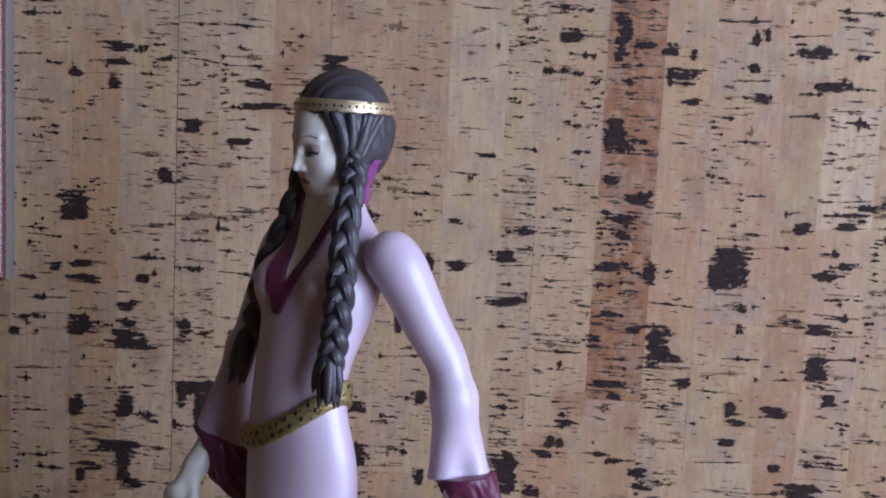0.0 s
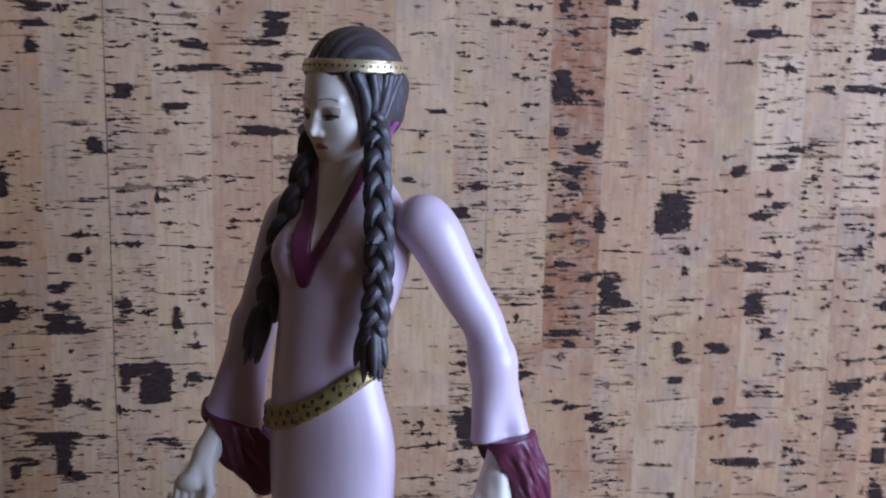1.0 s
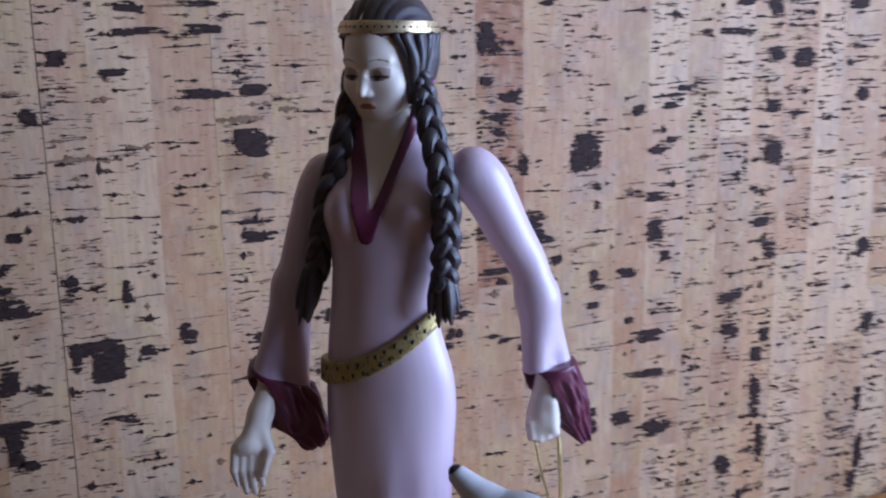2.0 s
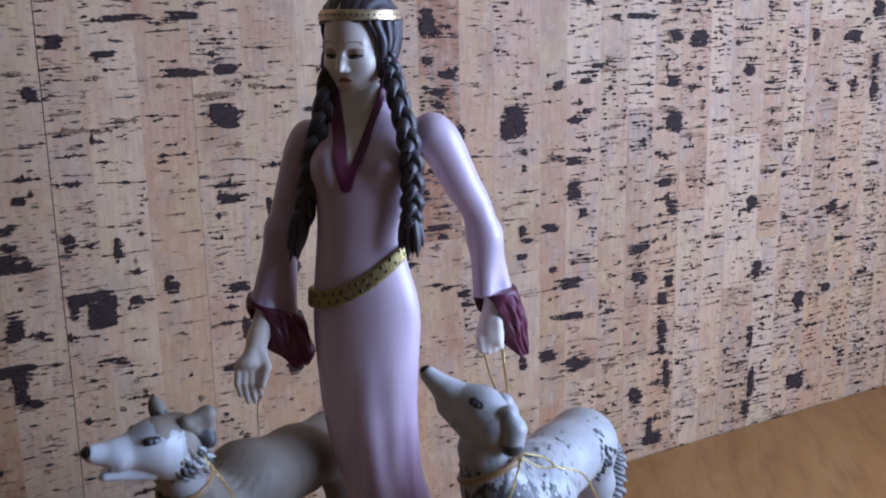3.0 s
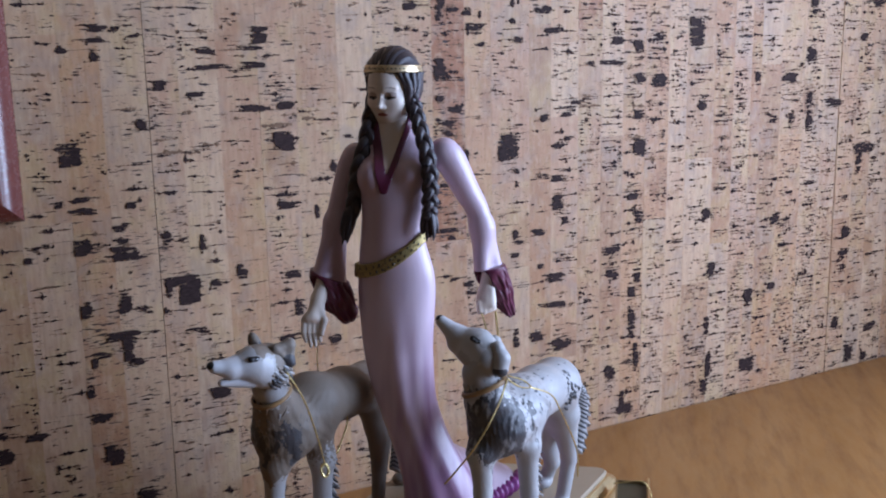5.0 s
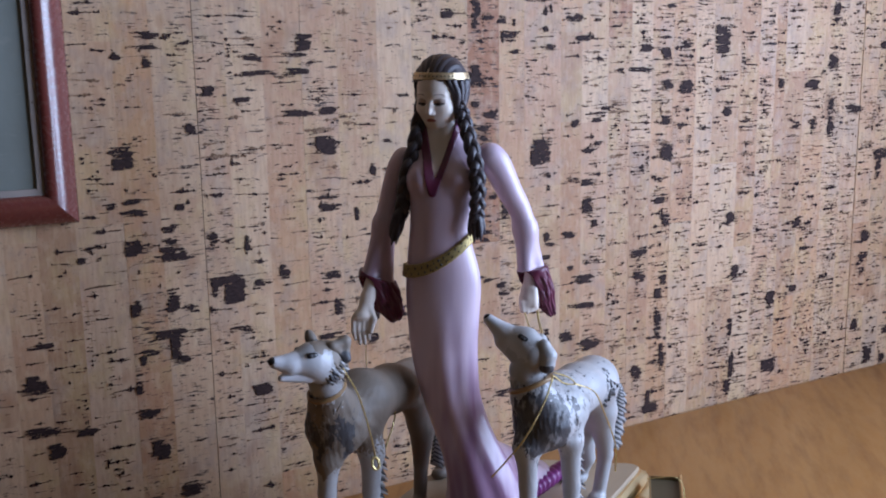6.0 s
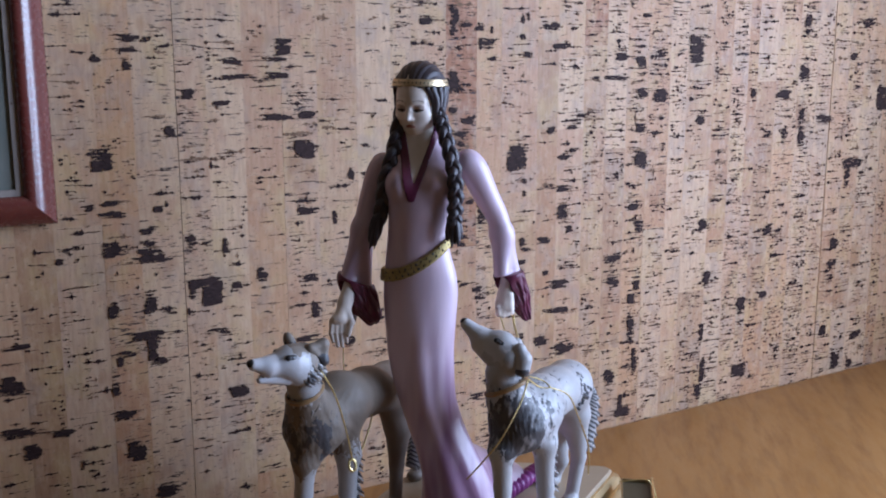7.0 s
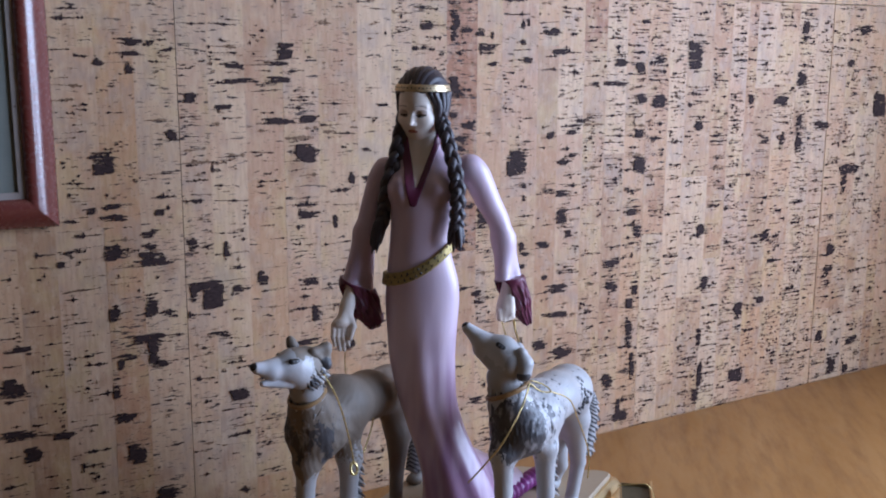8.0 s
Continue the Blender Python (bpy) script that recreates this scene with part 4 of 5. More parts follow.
    for i in range(300):
        u = rnd.uniform(1.15 if spotted else 0.25, 2.85)
        n = min(int(u), 2)
        base, w = line[n].lerp(line[n + 1], u - n), wide[n] + (wide[n + 1] - wide[n]) * (u - n)
        a = rnd.uniform(0, 2 * math.pi)
        out_dir = Vector((math.cos(a), math.sin(a), 0.1))
        if out_dir.dot(Vector((-0.45, -0.9, 0))) < -0.55 or (not spotted and u < 1.7 and rnd.random() < 0.6):
            continue
        w *= 1.0 if u < 2.7 else 0.98
        p = base + out_dir * (w - 0.6)
        drop = Vector((0.15 * math.cos(a * 3), 0, -1))
        L = rnd.uniform(4, 7.5)
        side_way = out_dir.cross(Vector((0, 0, 1))) * rnd.uniform(-4, 4)
        pts = [p - out_dir * 0.5, p + drop * L * 0.45 + out_dir * 0.5 + side_way * 0.3, p + drop * L - out_dir * 0.3 + side_way]
        v, f = tube(pts, [1.0, 1.05, 0.15], 6)
        dark = rnd.random() < (0.3 if u < 1.9 else 0.6 if u < 2.3 else 0.72) * (1.0 if spotted else 0.72)
        if spotted and a > 4.9:
            dark = rnd.random() < 0.3
        out.put(v, f, FUR_DARK if dark else FUR if rnd.random() < 0.7 or spotted else FUR_BROWN)
    # dark tuft on the haunch, or ruff of the cheek
    for i in range(20 if spotted else 34):
        if spotted:
            spot = np.array((-69.5, -196, 119)) + np.array((rnd.gauss(0, 4.0), rnd.gauss(0, 2.5), rnd.gauss(0, 5.0)))
            p = Vector(shell[np.argmin(((shell - spot) ** 2).sum(1))])
            away, run, L = Vector((0.45, -0.87, 0.2)), Vector((0.55, 0.3, -0.8)), rnd.uniform(2.6, 4.6)
        else:
            a, e = rnd.uniform(-1.9, -0.5), rnd.uniform(-0.75, 0.5)
            away = Vector((math.cos(a) * math.cos(e), math.sin(a) * math.cos(e), math.sin(e)))
            p = Vector((-241.5, -191.6, 157.5)) + Vector((away.x * 9.4, away.y * 8.7, away.z * 9.0))
            run, L = Vector((0.75, 0.1, -0.65)), rnd.uniform(4, 6.5)
        pts = [p - away * 0.6, p + run * L * 0.5 + away * 0.35, p + run * L - away * 0.2 + Vector((0, 0, rnd.uniform(-1, 1)))]
        v, f = tube(pts, [0.8, 0.9, 0.15], 6)
        out.put(v, f, FUR_DARK if spotted or i % 3 == 0 else FUR_BROWN if i % 3 == 1 else FUR)
    # feathering behind the foreleg
    for i in range(22):
        t = i / 21
        p = Vector(j["lb"]).lerp(Vector((j["lb2"][0], j["lb2"][1], 46)), t) + Vector((4.6 - 0.8 * t, 0.5, 0))
        tip = p + Vector((4.8 + 0.9 * math.sin(i * 2.1), 1.5 * math.cos(i * 1.7), -4.0))
        v, f = tube([p + Vector((-2, 0, 1.5)), p + Vector((1.2, 0, -0.6)), tip], [1.6, 1.3, 0.25], 6)
        out.put(v, f, FUR_DARK if i % 2 else FUR)
    # ears
    for a, m, b, r in EARS[label]:
        k = Field(np.min([a, m, b], 0) - 9.0, np.max([a, m, b], 0) + 9.0, 0.6)
        k.f = k.cone(a, m, r[0], r[1])
        k.add(k.cone(m, b, r[1], r[2]), 2)
        k.add(k.cone(a, b, r[0] * 0.8, r[2]), 2)
        k.f = (k.f + 0.05 * np.sin(k.x * 1.7 + k.z * 0.9) * np.sin(k.y * 1.2)).astype(np.float32)
        v, f = k.mesh()
        low = min(a[2], b[2]) + (0.02 if spotted else 0.5) * abs(a[2] - b[2])
        out.put(v, f, plain, (lambda p: FUR_DARK if p[2] + 2 * noise.noise((p[0] * 0.4, p[1] * 0.4, p[2] * 0.4)) < low else None))
    # feathered tail
    tail = j["tail"]
    for i, p in enumerate(curve_through(tail, 14)):
        w = 3.2 + 1.2 * math.sin(i * 1.3)
        v, f = tube([p + Vector((-2, 1, 2)), p + Vector((2.5, -0.5, -1.0)), p + Vector((w + 2, -1, -4))], [2.6, 2.2, 0.3], 7)
        out.put(v, f, FUR_DARK if i % 2 else FUR)
    return tagged(out.build("dog_statuette"), label, "dog statuette")


EYE = {True: (1.6, 6.4, 4.4), False: (3.0, 6.4, 3.6)}  # eye ahead of, beside and above the brow
R_LABEL = "glazed grey hound statuette with dark speckles, muzzle raised"
L_LABEL = "glazed grey hound statuette with shaggy dark chest, looking ahead"
EARS = {R_LABEL: [((-136.5, -229, 161), (-135.5, -231, 156), (-136.5, -231.5, 151), (3.2, 4.2, 3.7)), ((-131, -217, 160), (-128, -215, 155), (-128, -214, 148), (3.4, 3.6, 2.6))],
        L_LABEL: [((-238, -195, 167), (-230.5, -194, 168.5), (-231, -196, 160), (2.6, 2.6, 2.0)), ((-243, -183, 165), (-244, -181, 169), (-244.5, -180.5, 171), (3.0, 2.4, 1.5))]}


class Joints(dict):
    def values(self):
        return [v for k, v in self.items() if k != "tail"]


hound(Joints(nose=(-154, -204, 171), muz=(-148, -210, 164), fore=(-141, -218, 160), skull=(-139, -223, 155), neck=(-141, -219, 146), nbase=(-136, -219, 131), chest=(-129, -218, 117),
             shoul=(-115, -210, 120.5), mid=(-93, -196, 121), rump=(-71, -180.5, 117), la=(-142.5, -222, 105), la2=(-141, -221, 83), lb=(-114, -220, 103), lb2=(-112, -219, 76), th=(-63, -178, 97),
             hock=(-54, -171, 65), paw=(-59, -171.5, 42), th2=(-61, -155, 79), hock2=(-50, -147, 53), paw2=(-51, -141, 37), jaw=(-149.5, -209.5, 159.5), jaw2=(-143, -218, 153),
             tail=[(-58, -173, 118), (-50, -175, 108), (-48, -174, 92), (-52, -175, 72)]), True, R_LABEL)
hound(Joints(nose=(-267.5, -196, 163.6), muz=(-259.5, -195, 161.4), head=(-248, -193, 161.5), skull=(-240.5, -190, 160.5), jaw=(-264.5, -195.5, 155.2), jaw2=(-250, -194, 153.6), neck=(-239, -187, 148), nbase=(-233, -177, 130),
             chest=(-228, -171, 117), shoul=(-210, -161, 124), mid=(-184, -141, 120), rump=(-159, -119, 113), la=(-235, -175.5, 101), la2=(-235.5, -173, 81), lb=(-207, -167, 96), lb2=(-207, -165, 72),
             th=(-152, -117, 87), hock=(-153, -116, 60), paw=(-158, -124, 40), th2=(-130, -97, 70), hock2=(-124, -90, 52), paw2=(-126, -92, 40),
             tail=[(-149, -112, 106), (-143, -114, 92), (-140, -114, 74), (-142, -114, 56)]), False, L_LABEL)


# ---- gold cords and collars ----
def cord(points, r, name="gold_cord", label="thin twisted gold cord leash", mat=None):
    """Two strands twisted round each other."""
    line = [p / 1000 for p in curve_through(points, 26)]
    r *= 0.62
    bm_v, bm_f = [], []
    for s in (0, math.pi):
        pts = []
        for i, p in enumerate(line):
            a = i * 0.9 + s
            pts.append(p + Vector((math.cos(a), math.sin(a), 0.4 * math.sin(a))) * r * 0.55)
        v, f = tube(pts, r * 0.62, 6)
        n = len(bm_v)
        bm_v += v
        bm_f += [tuple(i + n for i in q) for q in f]
    me = bpy.data.meshes.new(name)
    me.from_pydata(bm_v, [], bm_f)
    me.materials.append(mat or GOLDCORD)
    for p in me.polygons:
        p.use_smooth = True
    return tagged(new(name, me), label, "cord", "gold leashes of the dogs")


GOLDCORD = painted("gold_thread", (0.56, 0.42, 0.17), (0.70, 0.55, 0.26), 0.32, 200, metal=0.8)
cord([(-104, -172, 162), (-107, -178, 158), (-119, -200, 158), (-127, -214, 157)], 0.0011)
cord([(-114, -174, 163.5), (-117, -184, 157), (-122, -198, 155), (-129, -212, 155)], 0.0007)
cord([(-132, -231, 145), (-141, -236, 133), (-152, -236, 117), (-157, -226, 102), (-160, -216, 90)], 0.0008)
cord([(-132, -231, 145), (-124, -229, 139), (-118, -230, 138), (-122, -229, 142), (-131, -230, 146)], 0.0008)
cord([(-118, -230, 138), (-103, -226, 130), (-91, -218, 115), (-71, -203, 86), (-63, -193, 64)], 0.0008)
cord([(-14.8, -163.2, 37.2), (-8.8, -167.7, 38.4), (-4.3, -171.7, 39.6), (-0.6, -175.2, 39.2), (1.9, -178, 34), (1.8, -180.5, 27)], 0.0008, "gold_cord", "loose end of gold cord draped over the trinket box")
cord([(-235, -199, 158), (-225, -195, 140), (-216, -188, 115), (-211, -182, 99)], 0.0008)
cord([(-195, -162, 127), (-190, -160, 117), (-189, -158, 108), (-199, -168, 97)], 0.0008)
cord([(-196, -139, 153), (-199, -144, 145), (-200, -147, 137)], 0.0005)
for c, r, tilt in (((-139, -220.5, 139), (10.4, 10.9), (14, -12)), ((-237.5, -184, 141.5), (8.9, 9.4), (-6, -14))):
    pts = []
    for i in range(37):
        a = 2 * math.pi * i / 36
        pts.append((c[0] + r[0] * math.cos(a), c[1] + r[1] * math.sin(a), c[2] + 0.25 * tilt[1] * -math.cos(a) + 0.25 * tilt[0] * -math.sin(a)))
    v, f = tube([Vector(p) / 1000 for p in pts], 0.0013, 8)
    me = bpy.data.meshes.new("dog_collar")
    me.from_pydata(v, [], f)
    me.materials.append(TAN)
    tagged(new("dog_collar", me), "narrow tan leather collar round the hound's neck", "collar")
# closed loop that stands in for a small knot of the gold cord
bell = []
for i in range(25):
    a = 2 * math.pi * i / 24
    bell.append(Vector((-0.2115 + 0.0019 * math.cos(a), -0.183 + 0.001 * math.sin(a), 0.096 + 0.003 * math.sin(a))))
v, f = tube(bell, 0.0008, 8)
me = bpy.data.meshes.new("cord_knot")
me.from_pydata(v, [], f)
me.materials.append(GOLDCORD)
tagged(new("cord_knot", me), "small gold loop standing for a knot in the cord", "ring")


# ---- cork wall: veneer strips, joints, lenticels and dark bark inclusions ----
rng = random.Random(11)
unit = bpy.data.meshes.new("cork_strip")
_b = box(bmesh.new(), (0, 0, 0), (1, 1, 1))
_b.to_mesh(unit)
_b.free()
unit.materials.append(CORK)
SEAMS = (-0.85, -0.25, 0.35, WALL_R)  # panel joints
ROWS_Z = (-0.03, 0.362, 0.962)
strips = []


def strip(x0, x1, z0, z1, proud, mesh):
    ob = new("cork_strip", mesh)
    ob.parent = wall_back
    ob.location, ob.scale = (x0, -proud, z0), (x1 - x0, proud + 0.0029, z1 - z0)
    strips.append((x0, x1, z0, z1, rng.random()))


red = unit.copy()
red.materials[0] = RED_CORK
# strips that stand out by their tone: x from, x to, z from, z to
RUSTY = ((-0.054, -0.028, 0.168, 0.362), (0.070, 0.092, 0.318, 0.362))
FIXED = (-0.30, -0.277, -0.054, -0.028, 0.070, 0.092, 0.245, 0.256)
for s0, s1 in zip(SEAMS, SEAMS[1:]):
    stops = [s0 + (0.0005 if s0 > 0 else 0.0002)] + [x for x in FIXED if s0 < x < s1] + [s1 - (0.0005 if s1 > 0 else 0.0002)]
    edges = []
    for a, b in zip(stops, stops[1:]):
        n = max(1, round((b - a) / 0.0235))
        cuts = [a + (b - a) * (i + (rng.uniform(-0.22, 0.22) if 0 < i < n else 0)) / n for i in range(n)]
        edges += cuts
    edges.append(stops[-1])
    for z0, z1 in zip(ROWS_Z, ROWS_Z[1:]):
        for x, nx in zip(edges, edges[1:]):
            rust = [r for r in RUSTY if abs(r[0] - x) < 0.002 and z0 < r[2] < z1]
            z = z0 + 0.0005
            while z < z1 - 0.001:
                h = rng.choice((0.06, 0.10, 0.16, 0.24, 0.40)) * rng.uniform(0.8, 1.2)
                nz = z + h if z1 - z - h > 0.04 else z1 - 0.0005
                use = unit
                if rust:
                    if z < rust[0][2] - 0.001:
                        nz = rust[0][2]
                    else:
                        nz, use = z1 - 0.0005, red
                strip(x, nx, z, nz, rng.uniform(0.0, 0.00018), use)
                z = nz


def ragged_dash(v, f, x, z, length, thick, y):
    """A thin dark streak with a ragged outline, thickest near its middle."""
    n = max(6, int(length / 0.0006))
    knots = [(rng.random(), rng.uniform(0.04, 0.16), rng.uniform(0.5, 1.0)) for _ in range(rng.choice((1, 1, 2, 2, 3)))]
    lean = rng.uniform(-0.07, 0.07)
    base = len(v)
    y -= rng.uniform(0, 0.00004)
    for i in range(n + 1):
        t = i / n
        w = sum(h * math.exp(-((t - c) / s) ** 2) for c, s, h in knots)
        w = thick * (0.20 + 0.85 * min(w, 1.0)) * rng.uniform(0.45, 1.35)
        if rng.random() < 0.05:
            w *= 2.0
        if i in (0, n):
            w *= 0.4
        cx, cz = x + (t - 0.5) * length, z + (t - 0.5) * length * lean + rng.uniform(-0.14, 0.14) * thick
        v += [(cx, y, cz - w * rng.uniform(0.2, 0.7)), (cx, y, cz + w * rng.uniform(0.2, 0.7))]
    for i in range(n):
        a = base + 2 * i
        f.append((a, a + 2, a + 3, a + 1))


dv, df, bv, bf = [], [], [], []
for x0, x1, z0, z1, dense in strips:
    if x1 < -0.48 or x0 > 0.62 or z0 > 0.5:
        continue
    w, top = x1 - x0, min(z1, 0.5)
    busy = 0.5 + 1.3 * dense ** 2 + (1.5 if x0 > 0.04 else 0) + (1.6 if any(abs(r[0] - x0) < 0.002 and z0 >= r[2] - 0.001 for r in RUSTY) else 0)
    for _ in range(int(w * (top - z0) * 8200 * busy)):
        L = min(rng.choice((0.002, 0.003, 0.005, 0.008, 0.012, 0.018)) * rng.uniform(0.7, 1.3), w * 0.95)
        T = rng.choice((0.0009, 0.0012, 0.0016, 0.0022, 0.0030)) * rng.uniform(0.8, 1.3)
        x = rng.uniform(x0 + L / 2, x1 - L / 2)
        if rng.random() < 0.4:
            ragged_dash(bv, bf, x, rng.uniform(z0 + 0.002, top), L, T * 0.9, -0.00050)
        else:
            ragged_dash(dv, df, x, rng.uniform(z0 + 0.002, top), L, T, -0.00055)
    # ladders of short marks along a strip
    for _ in range(int(w * (top - z0) * 300 * busy)):
        cx, cz = rng.choice((x0 + 0.003, x1 - 0.003, (x0 + x1) / 2)), rng.uniform(z0 + 0.005, top)
        for i in range(rng.randint(4, 11)):
            L = rng.uniform(0.002, 0.005)
            if cz + i * 0.003 < top:
                ragged_dash(dv, df, min(max(cx + rng.gauss(0, 0.001), x0 + L / 2), x1 - L / 2), cz + i * 0.003 + rng.gauss(0, 0.0006), L, rng.uniform(0.001, 0.0026), -0.00060)
    # clusters of short thick marks
    for _ in range(int(w * (top - z0) * 380 * busy)):
        cx, cz = rng.uniform(x0 + 0.004, x1 - 0.004), rng.uniform(z0 + 0.005, top)
        for _ in range(rng.randint(2, 5)):
            L = rng.uniform(0.002, 0.006)
            x = min(max(cx + rng.gauss(0, 0.004), x0 + L / 2), x1 - L / 2)
            ragged_dash(dv, df, x, cz + rng.gauss(0, 0.0025), L, rng.uniform(0.0014, 0.0034), -0.00058)
# larger dark inclusions, in millimetres: x, z, width, height
FLECKS_A = ((-359, 79, 18, 6), (-359, 110, 13, 11), (-355, 134, 13, 3), (-351, 65, 9, 10), (-332, 74, 11, 5), (-327, 185, 5, 4), (-307, 217, 4, 4), (-298, 98, 4, 7), (-298, 247, 12, 14), (-297, 308, 5, 5), (-296, 151, 6, 10), (-295, 190, 10, 10), (-294, 116, 4, 6), (-294, 219, 9, 3), (-293, 79, 12, 6), (-293, 212, 14, 4), (-291, 121, 8, 4), (-287, 54, 10, 12), (-279, 305, 5, 6), (-277, 314, 10, 3), (-277, 321, 13, 4), (-276, 131, 18, 6), (-273, 123, 6, 21), (-273, 153, 7, 14))
FLECKS_B = ((-272, 192, 7, 3), (-272, 200, 9, 4), (-271, 184, 16, 9), (-269, 22, 12, 9), (-269, 113, 9, 5), (-265, 214, 6, 4), (-255, 263, 6, 6), (-255, 316, 9, 2), (-245, 158, 4, 12), (-244, 191, 5, 9), (-242, 286, 7, 7), (-238, 162, 20, 7), (-232, 154, 14, 16), (-229, 128, 16, 4), (-222, 185, 3, 11), (-221, 280, 10, 3), (-216, 84, 12, 8), (-215, 158, 7, 4), (-212, 307, 11, 4), (-210, 297, 18, 3), (-197, 164, 6, 8), (-184, 270, 19, 4), (-182, 297, 15, 4), (-181, 308, 13, 3))
FLECKS_C = ((-177, 316, 10, 13), (-165, 114, 14, 4), (-164, 212, 14, 2), (-164, 248, 14, 13), (-163, 205, 17, 5), (-162, 158, 11, 5), (-162, 271, 10, 5), (-159, 133, 6, 9), (-143, 199, 3, 10), (-133, 108, 7, 6), (-131, 164, 5, 6), (-130, 125, 4, 8), (-130, 229, 4, 7), (-119, 248, 5, 3), (-117, 228, 9, 5), (-105, 279, 8, 2), (-95, 233, 9, 5), (-93, 212, 17, 4), (-89, 129, 10, 21), (-85, 246, 14, 4), (-76, 122, 7, 5), (-71, 140, 10, 3), (-70, 335, 10, 6), (-69, 146, 4, 5))
FLECKS_D = ((-64, 146, 3, 5), (-63, 156, 9, 3), (-51, 196, 6, 6), (-48, 271, 6, 4), (-48, 292, 9, 15), (-48, 328, 5, 8), (-47, 231, 10, 5), (-47, 339, 7, 14), (-45, 176, 14, 3), (-45, 209, 7, 2), (-42, 246, 7, 3), (-42, 253, 9, 4), (-41, 170, 6, 3), (-36, 262, 10, 5), (-36, 332, 8, 3), (-34, 202, 7, 3), (-28, 229, 5, 10), (-27, 134, 7, 4), (-26, 48, 10, 4), (-26, 331, 7, 6), (-24, 127, 8, 3), (-22, 195, 11, 19), (-20, 320, 14, 5), (-15, 190, 9, 3))
FLECKS_E = ((-15, 308, 7, 3), (-15, 328, 2, 6), (-9, 178, 6, 5), (8, 233, 17, 17), (8, 241, 7, 5), (12, 324, 4, 4), (12, 338, 3, 7), (13, 151, 7, 4), (14, 86, 5, 14), (14, 166, 4, 9), (15, 206, 2, 5), (15, 215, 4, 4), (16, 311, 5, 4), (17, 339, 2, 6), (18, 161, 9, 3), (32, 84, 11, 8), (34, 167, 10, 5), (36, 140, 5, 4), (36, 332, 15, 6), (39, 253, 6, 5), (46, 317, 13, 4), (49, 108, 19, 4), (50, 130, 14, 7), (51, 207, 11, 5))
FLECKS_F = ((52, 189, 10, 12), (53, 232, 11, 5), (55, 75, 18, 8), (58, 174, 5, 5), (60, 255, 8, 3), (61, 237, 7, 3), (69, 263, 10, 2), (101, 293, 23, 3), (103, 43, 10, 13), (103, 145, 14, 8), (104, 126, 12, 8), (106, 309, 11, 6), (115, 16, 5, 18), (118, 10, 17, 9), (123, 187, 10, 6), (124, 84, 7, 20), (124, 109, 7, 9), (126, 306, 10, 10), (128, 252, 12, 7), (128, 280, 11, 8), (129, 55, 5, 21), (129, 123, 6, 14), (129, 226, 12, 12), (130, 170, 8, 9))
FLECKS_G = ((131, 342, 9, 4), (147, 312, 9, 6), (148, 278, 14, 10), (185, 315, 15, 22), (192, 257, 8, 9), (202, 166, 13, 8), (203, 15, 7, 14), (204, 67, 5, 19), (207, 32, 6, 24), (207, 118, 8, 14), (250, 90, 10, 13), (252, 26, 16, 12), (252, 278, 6, 8), (271, 242, 8, 7), (277, 94, 8, 7), (278, 155, 10, 9), (289, 276, 14, 9), (293, 243, 8, 11), (313, 258, 6, 10), (313, 295, 11, 13), (314, 239, 8, 17), (314, 337, 7, 16), (342, 253, 18, 7), (360, 49, 9, 10))
FLECKS_H = ((366, 114, 11, 9), (367, 134, 10, 11), (377, 309, 8, 6), (378, 196, 7, 19), (380, 17, 11, 15), (385, 210, 26, 9), (394, 340, 14, 7), (400, 11, 7, 8), (406, 39, 15, 8), (421, 271, 17, 22))
FLECKS = FLECKS_A + FLECKS_B + FLECKS_C + FLECKS_D + FLECKS_E + FLECKS_F + FLECKS_G + FLECKS_H
# thin streaks that run out of their sides
for x, z, w, h in FLECKS:
    for _ in range(2 + int(h / 2.5)):
        L = w * rng.uniform(0.5, 1.0) / 1000 + 0.002
        ragged_dash(dv, df, (x + rng.uniform(-0.5, 0.5) * w) / 1000, (z + rng.uniform(-0.55, 0.55) * h) / 1000, L, rng.uniform(0.0008, 0.0018), -0.00057)
for verts, faces, mat, words in ((dv, df, BARK, "dark streaks in the cork veneer"), (bv, bf, BROWN_BARK, "brown streaks in the cork veneer")):
    me = bpy.data.meshes.new("lenticels")
    me.from_pydata(verts, [], faces)
    me.materials.append(mat)
    marks = new("lenticels", me)
    marks.parent = wall_back
    tagged(marks, words, kind="stuff")

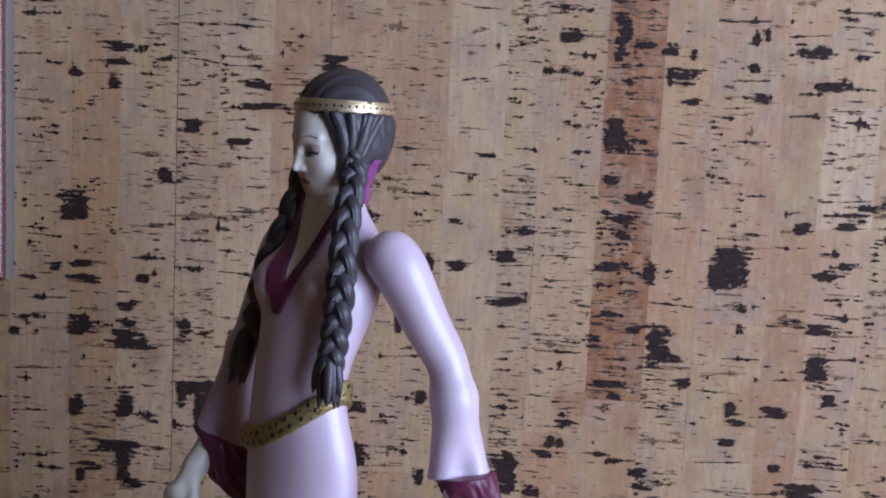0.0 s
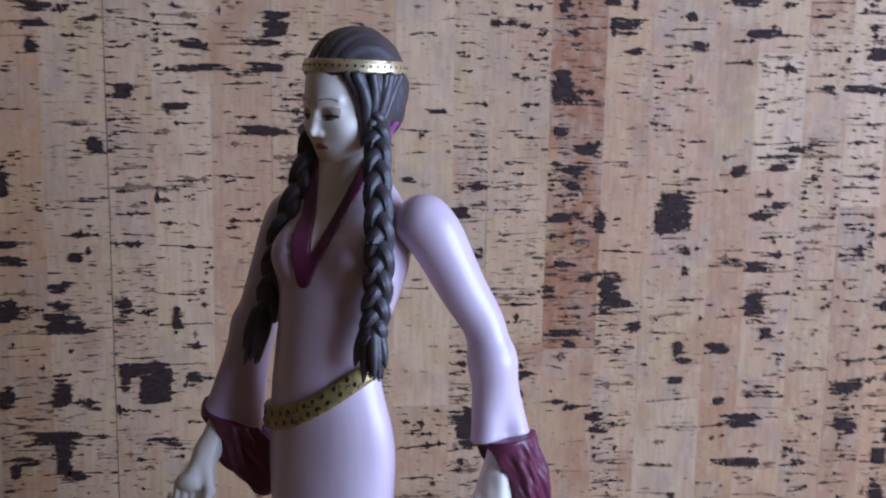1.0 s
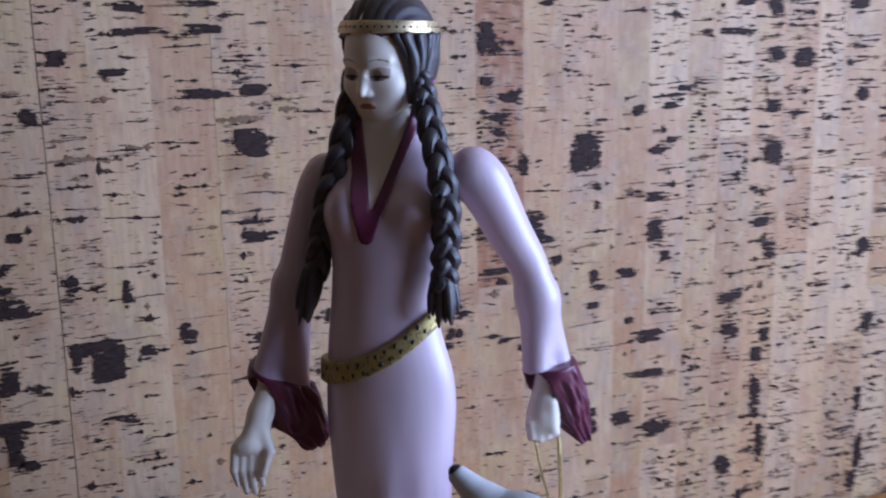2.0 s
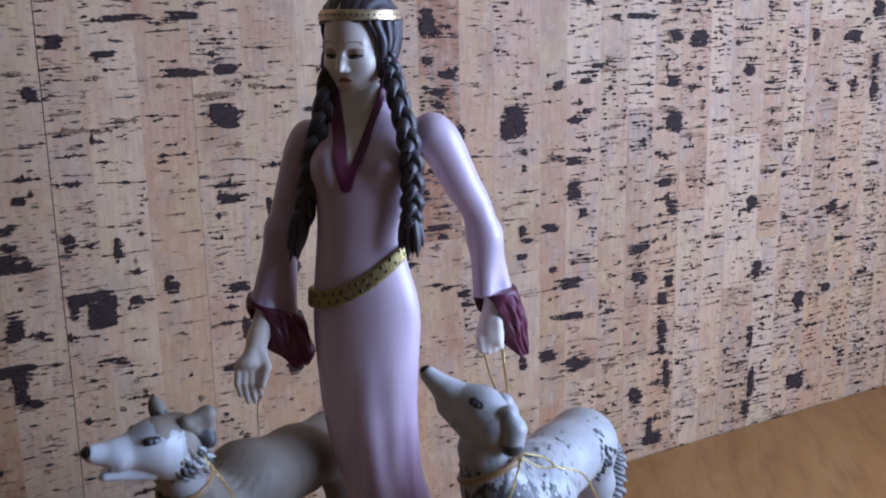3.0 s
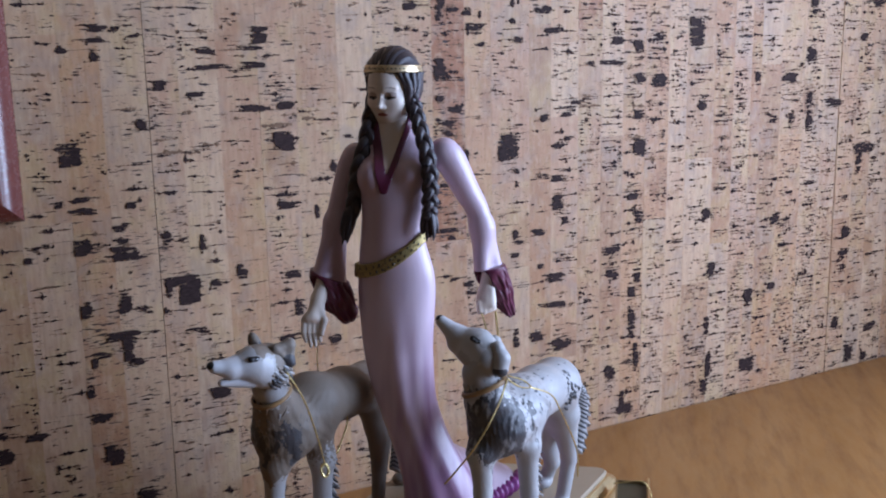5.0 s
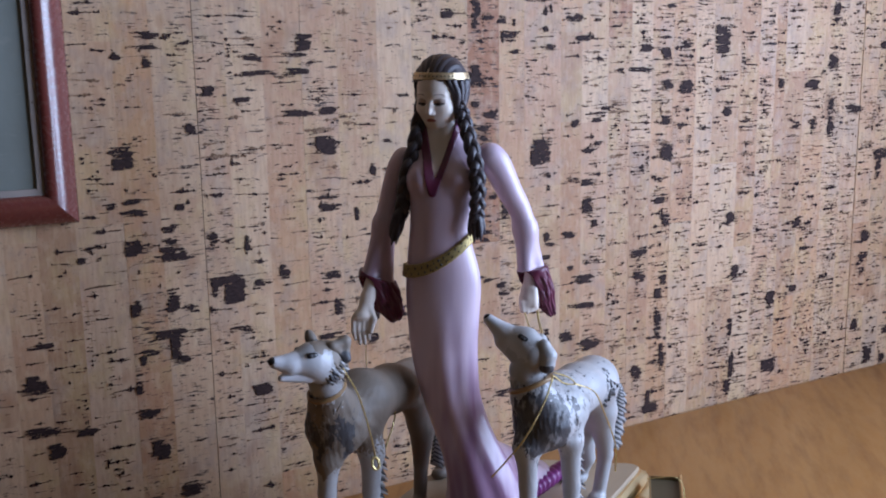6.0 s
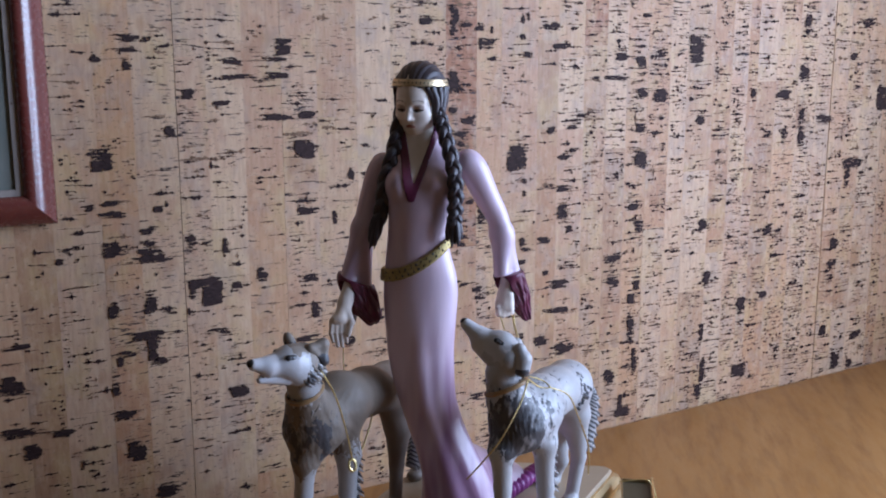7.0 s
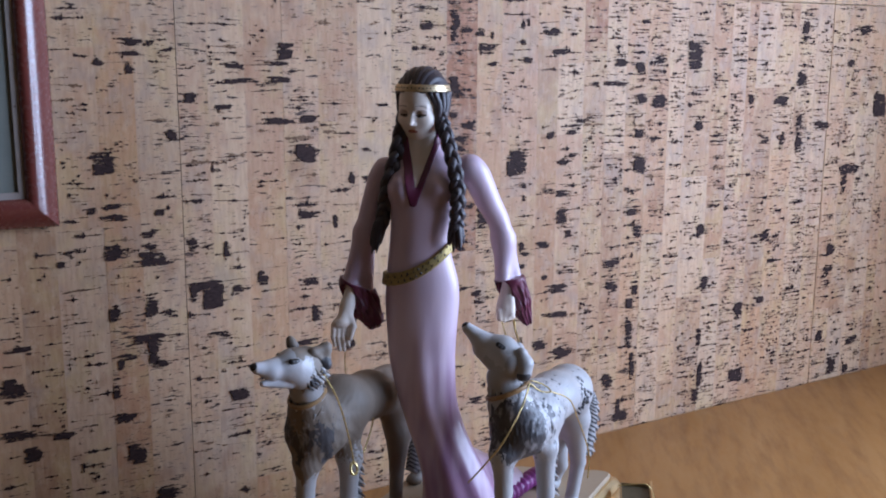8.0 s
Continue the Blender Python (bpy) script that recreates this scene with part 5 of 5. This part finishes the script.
def fleck(x, z, w, h, seed):
    """A ragged flake of dark bark, made of small cells, set a little proud of the veneer."""
    c = 0.4 if max(w, h) < 14 else 0.5
    power = 6 if min(w, h) > 11 else 3
    skew, lean = 1.1 * noise.noise((seed * 1.31, 2.7, 0.4)), 1.1 * noise.noise((seed * 0.93, 5.1, 1.9))
    rag = (0.85 if power < 4 else 0.7) + 0.5 * noise.noise((seed * 0.77, 0.3, 0.1))
    nx, nz = int(w / c) + 8, int(h / c) + 6
    v, f, at = [], [], {}

    def vert(i, k):
        if (i, k) not in at:
            at[(i, k)] = len(v)
            j = noise.noise((i * 0.9, k * 0.9, seed * 3.1)) * 0.35 * c
            v.append(((i - nx / 2) * c / 1000 + j / 1000, -0.00064 - 0.00003 * (seed % 6), (k - nz / 2) * c / 1000 + j / 1000))
        return at[(i, k)]
    for i in range(nx):
        for k in range(nz):
            px, pz = (i + 0.5 - nx / 2) * c, (k + 0.5 - nz / 2) * c
            q = (abs(px) / (w / 2)) ** power + (abs(pz) / (h / 2)) ** power
            q += 4 * px * pz / (w * h) * skew + lean * 2 * pz / h * abs(2 * px / w)
            q += (0.8 if power < 4 else 0.5) * noise.noise((px * 0.19, pz * 0.22, seed * 1.7)) + 1.9 * rag * noise.noise((px * 0.08, pz * 0.75, seed * 2.3)) + 1.1 * rag * noise.noise((px * 0.5, pz * 1.3, seed * 4.1))
            if q < 0.85:
                f.append((vert(i, k), vert(i + 1, k), vert(i + 1, k + 1), vert(i, k + 1)))
    if len(f) < 4:
        return
    me = bpy.data.meshes.new("bark_fleck")
    me.from_pydata(v, [], f)
    bm = bmesh.new()
    bm.from_mesh(me)
    r = bmesh.ops.extrude_face_region(bm, geom=bm.faces[:])
    for q in r["geom"]:
        if isinstance(q, bmesh.types.BMVert):
            q.co.y += 0.0008
    bmesh.ops.recalc_face_normals(bm, faces=bm.faces[:])
    bm.to_mesh(me)
    bm.free()
    me.materials.append(BARK)
    ob = new("bark_fleck", me)
    ob.parent = wall_back
    ob.location = (x / 1000, 0, z / 1000)


for n, (x, z, w, h) in enumerate(FLECKS):
    fleck(x, z, w, h, n + 1)
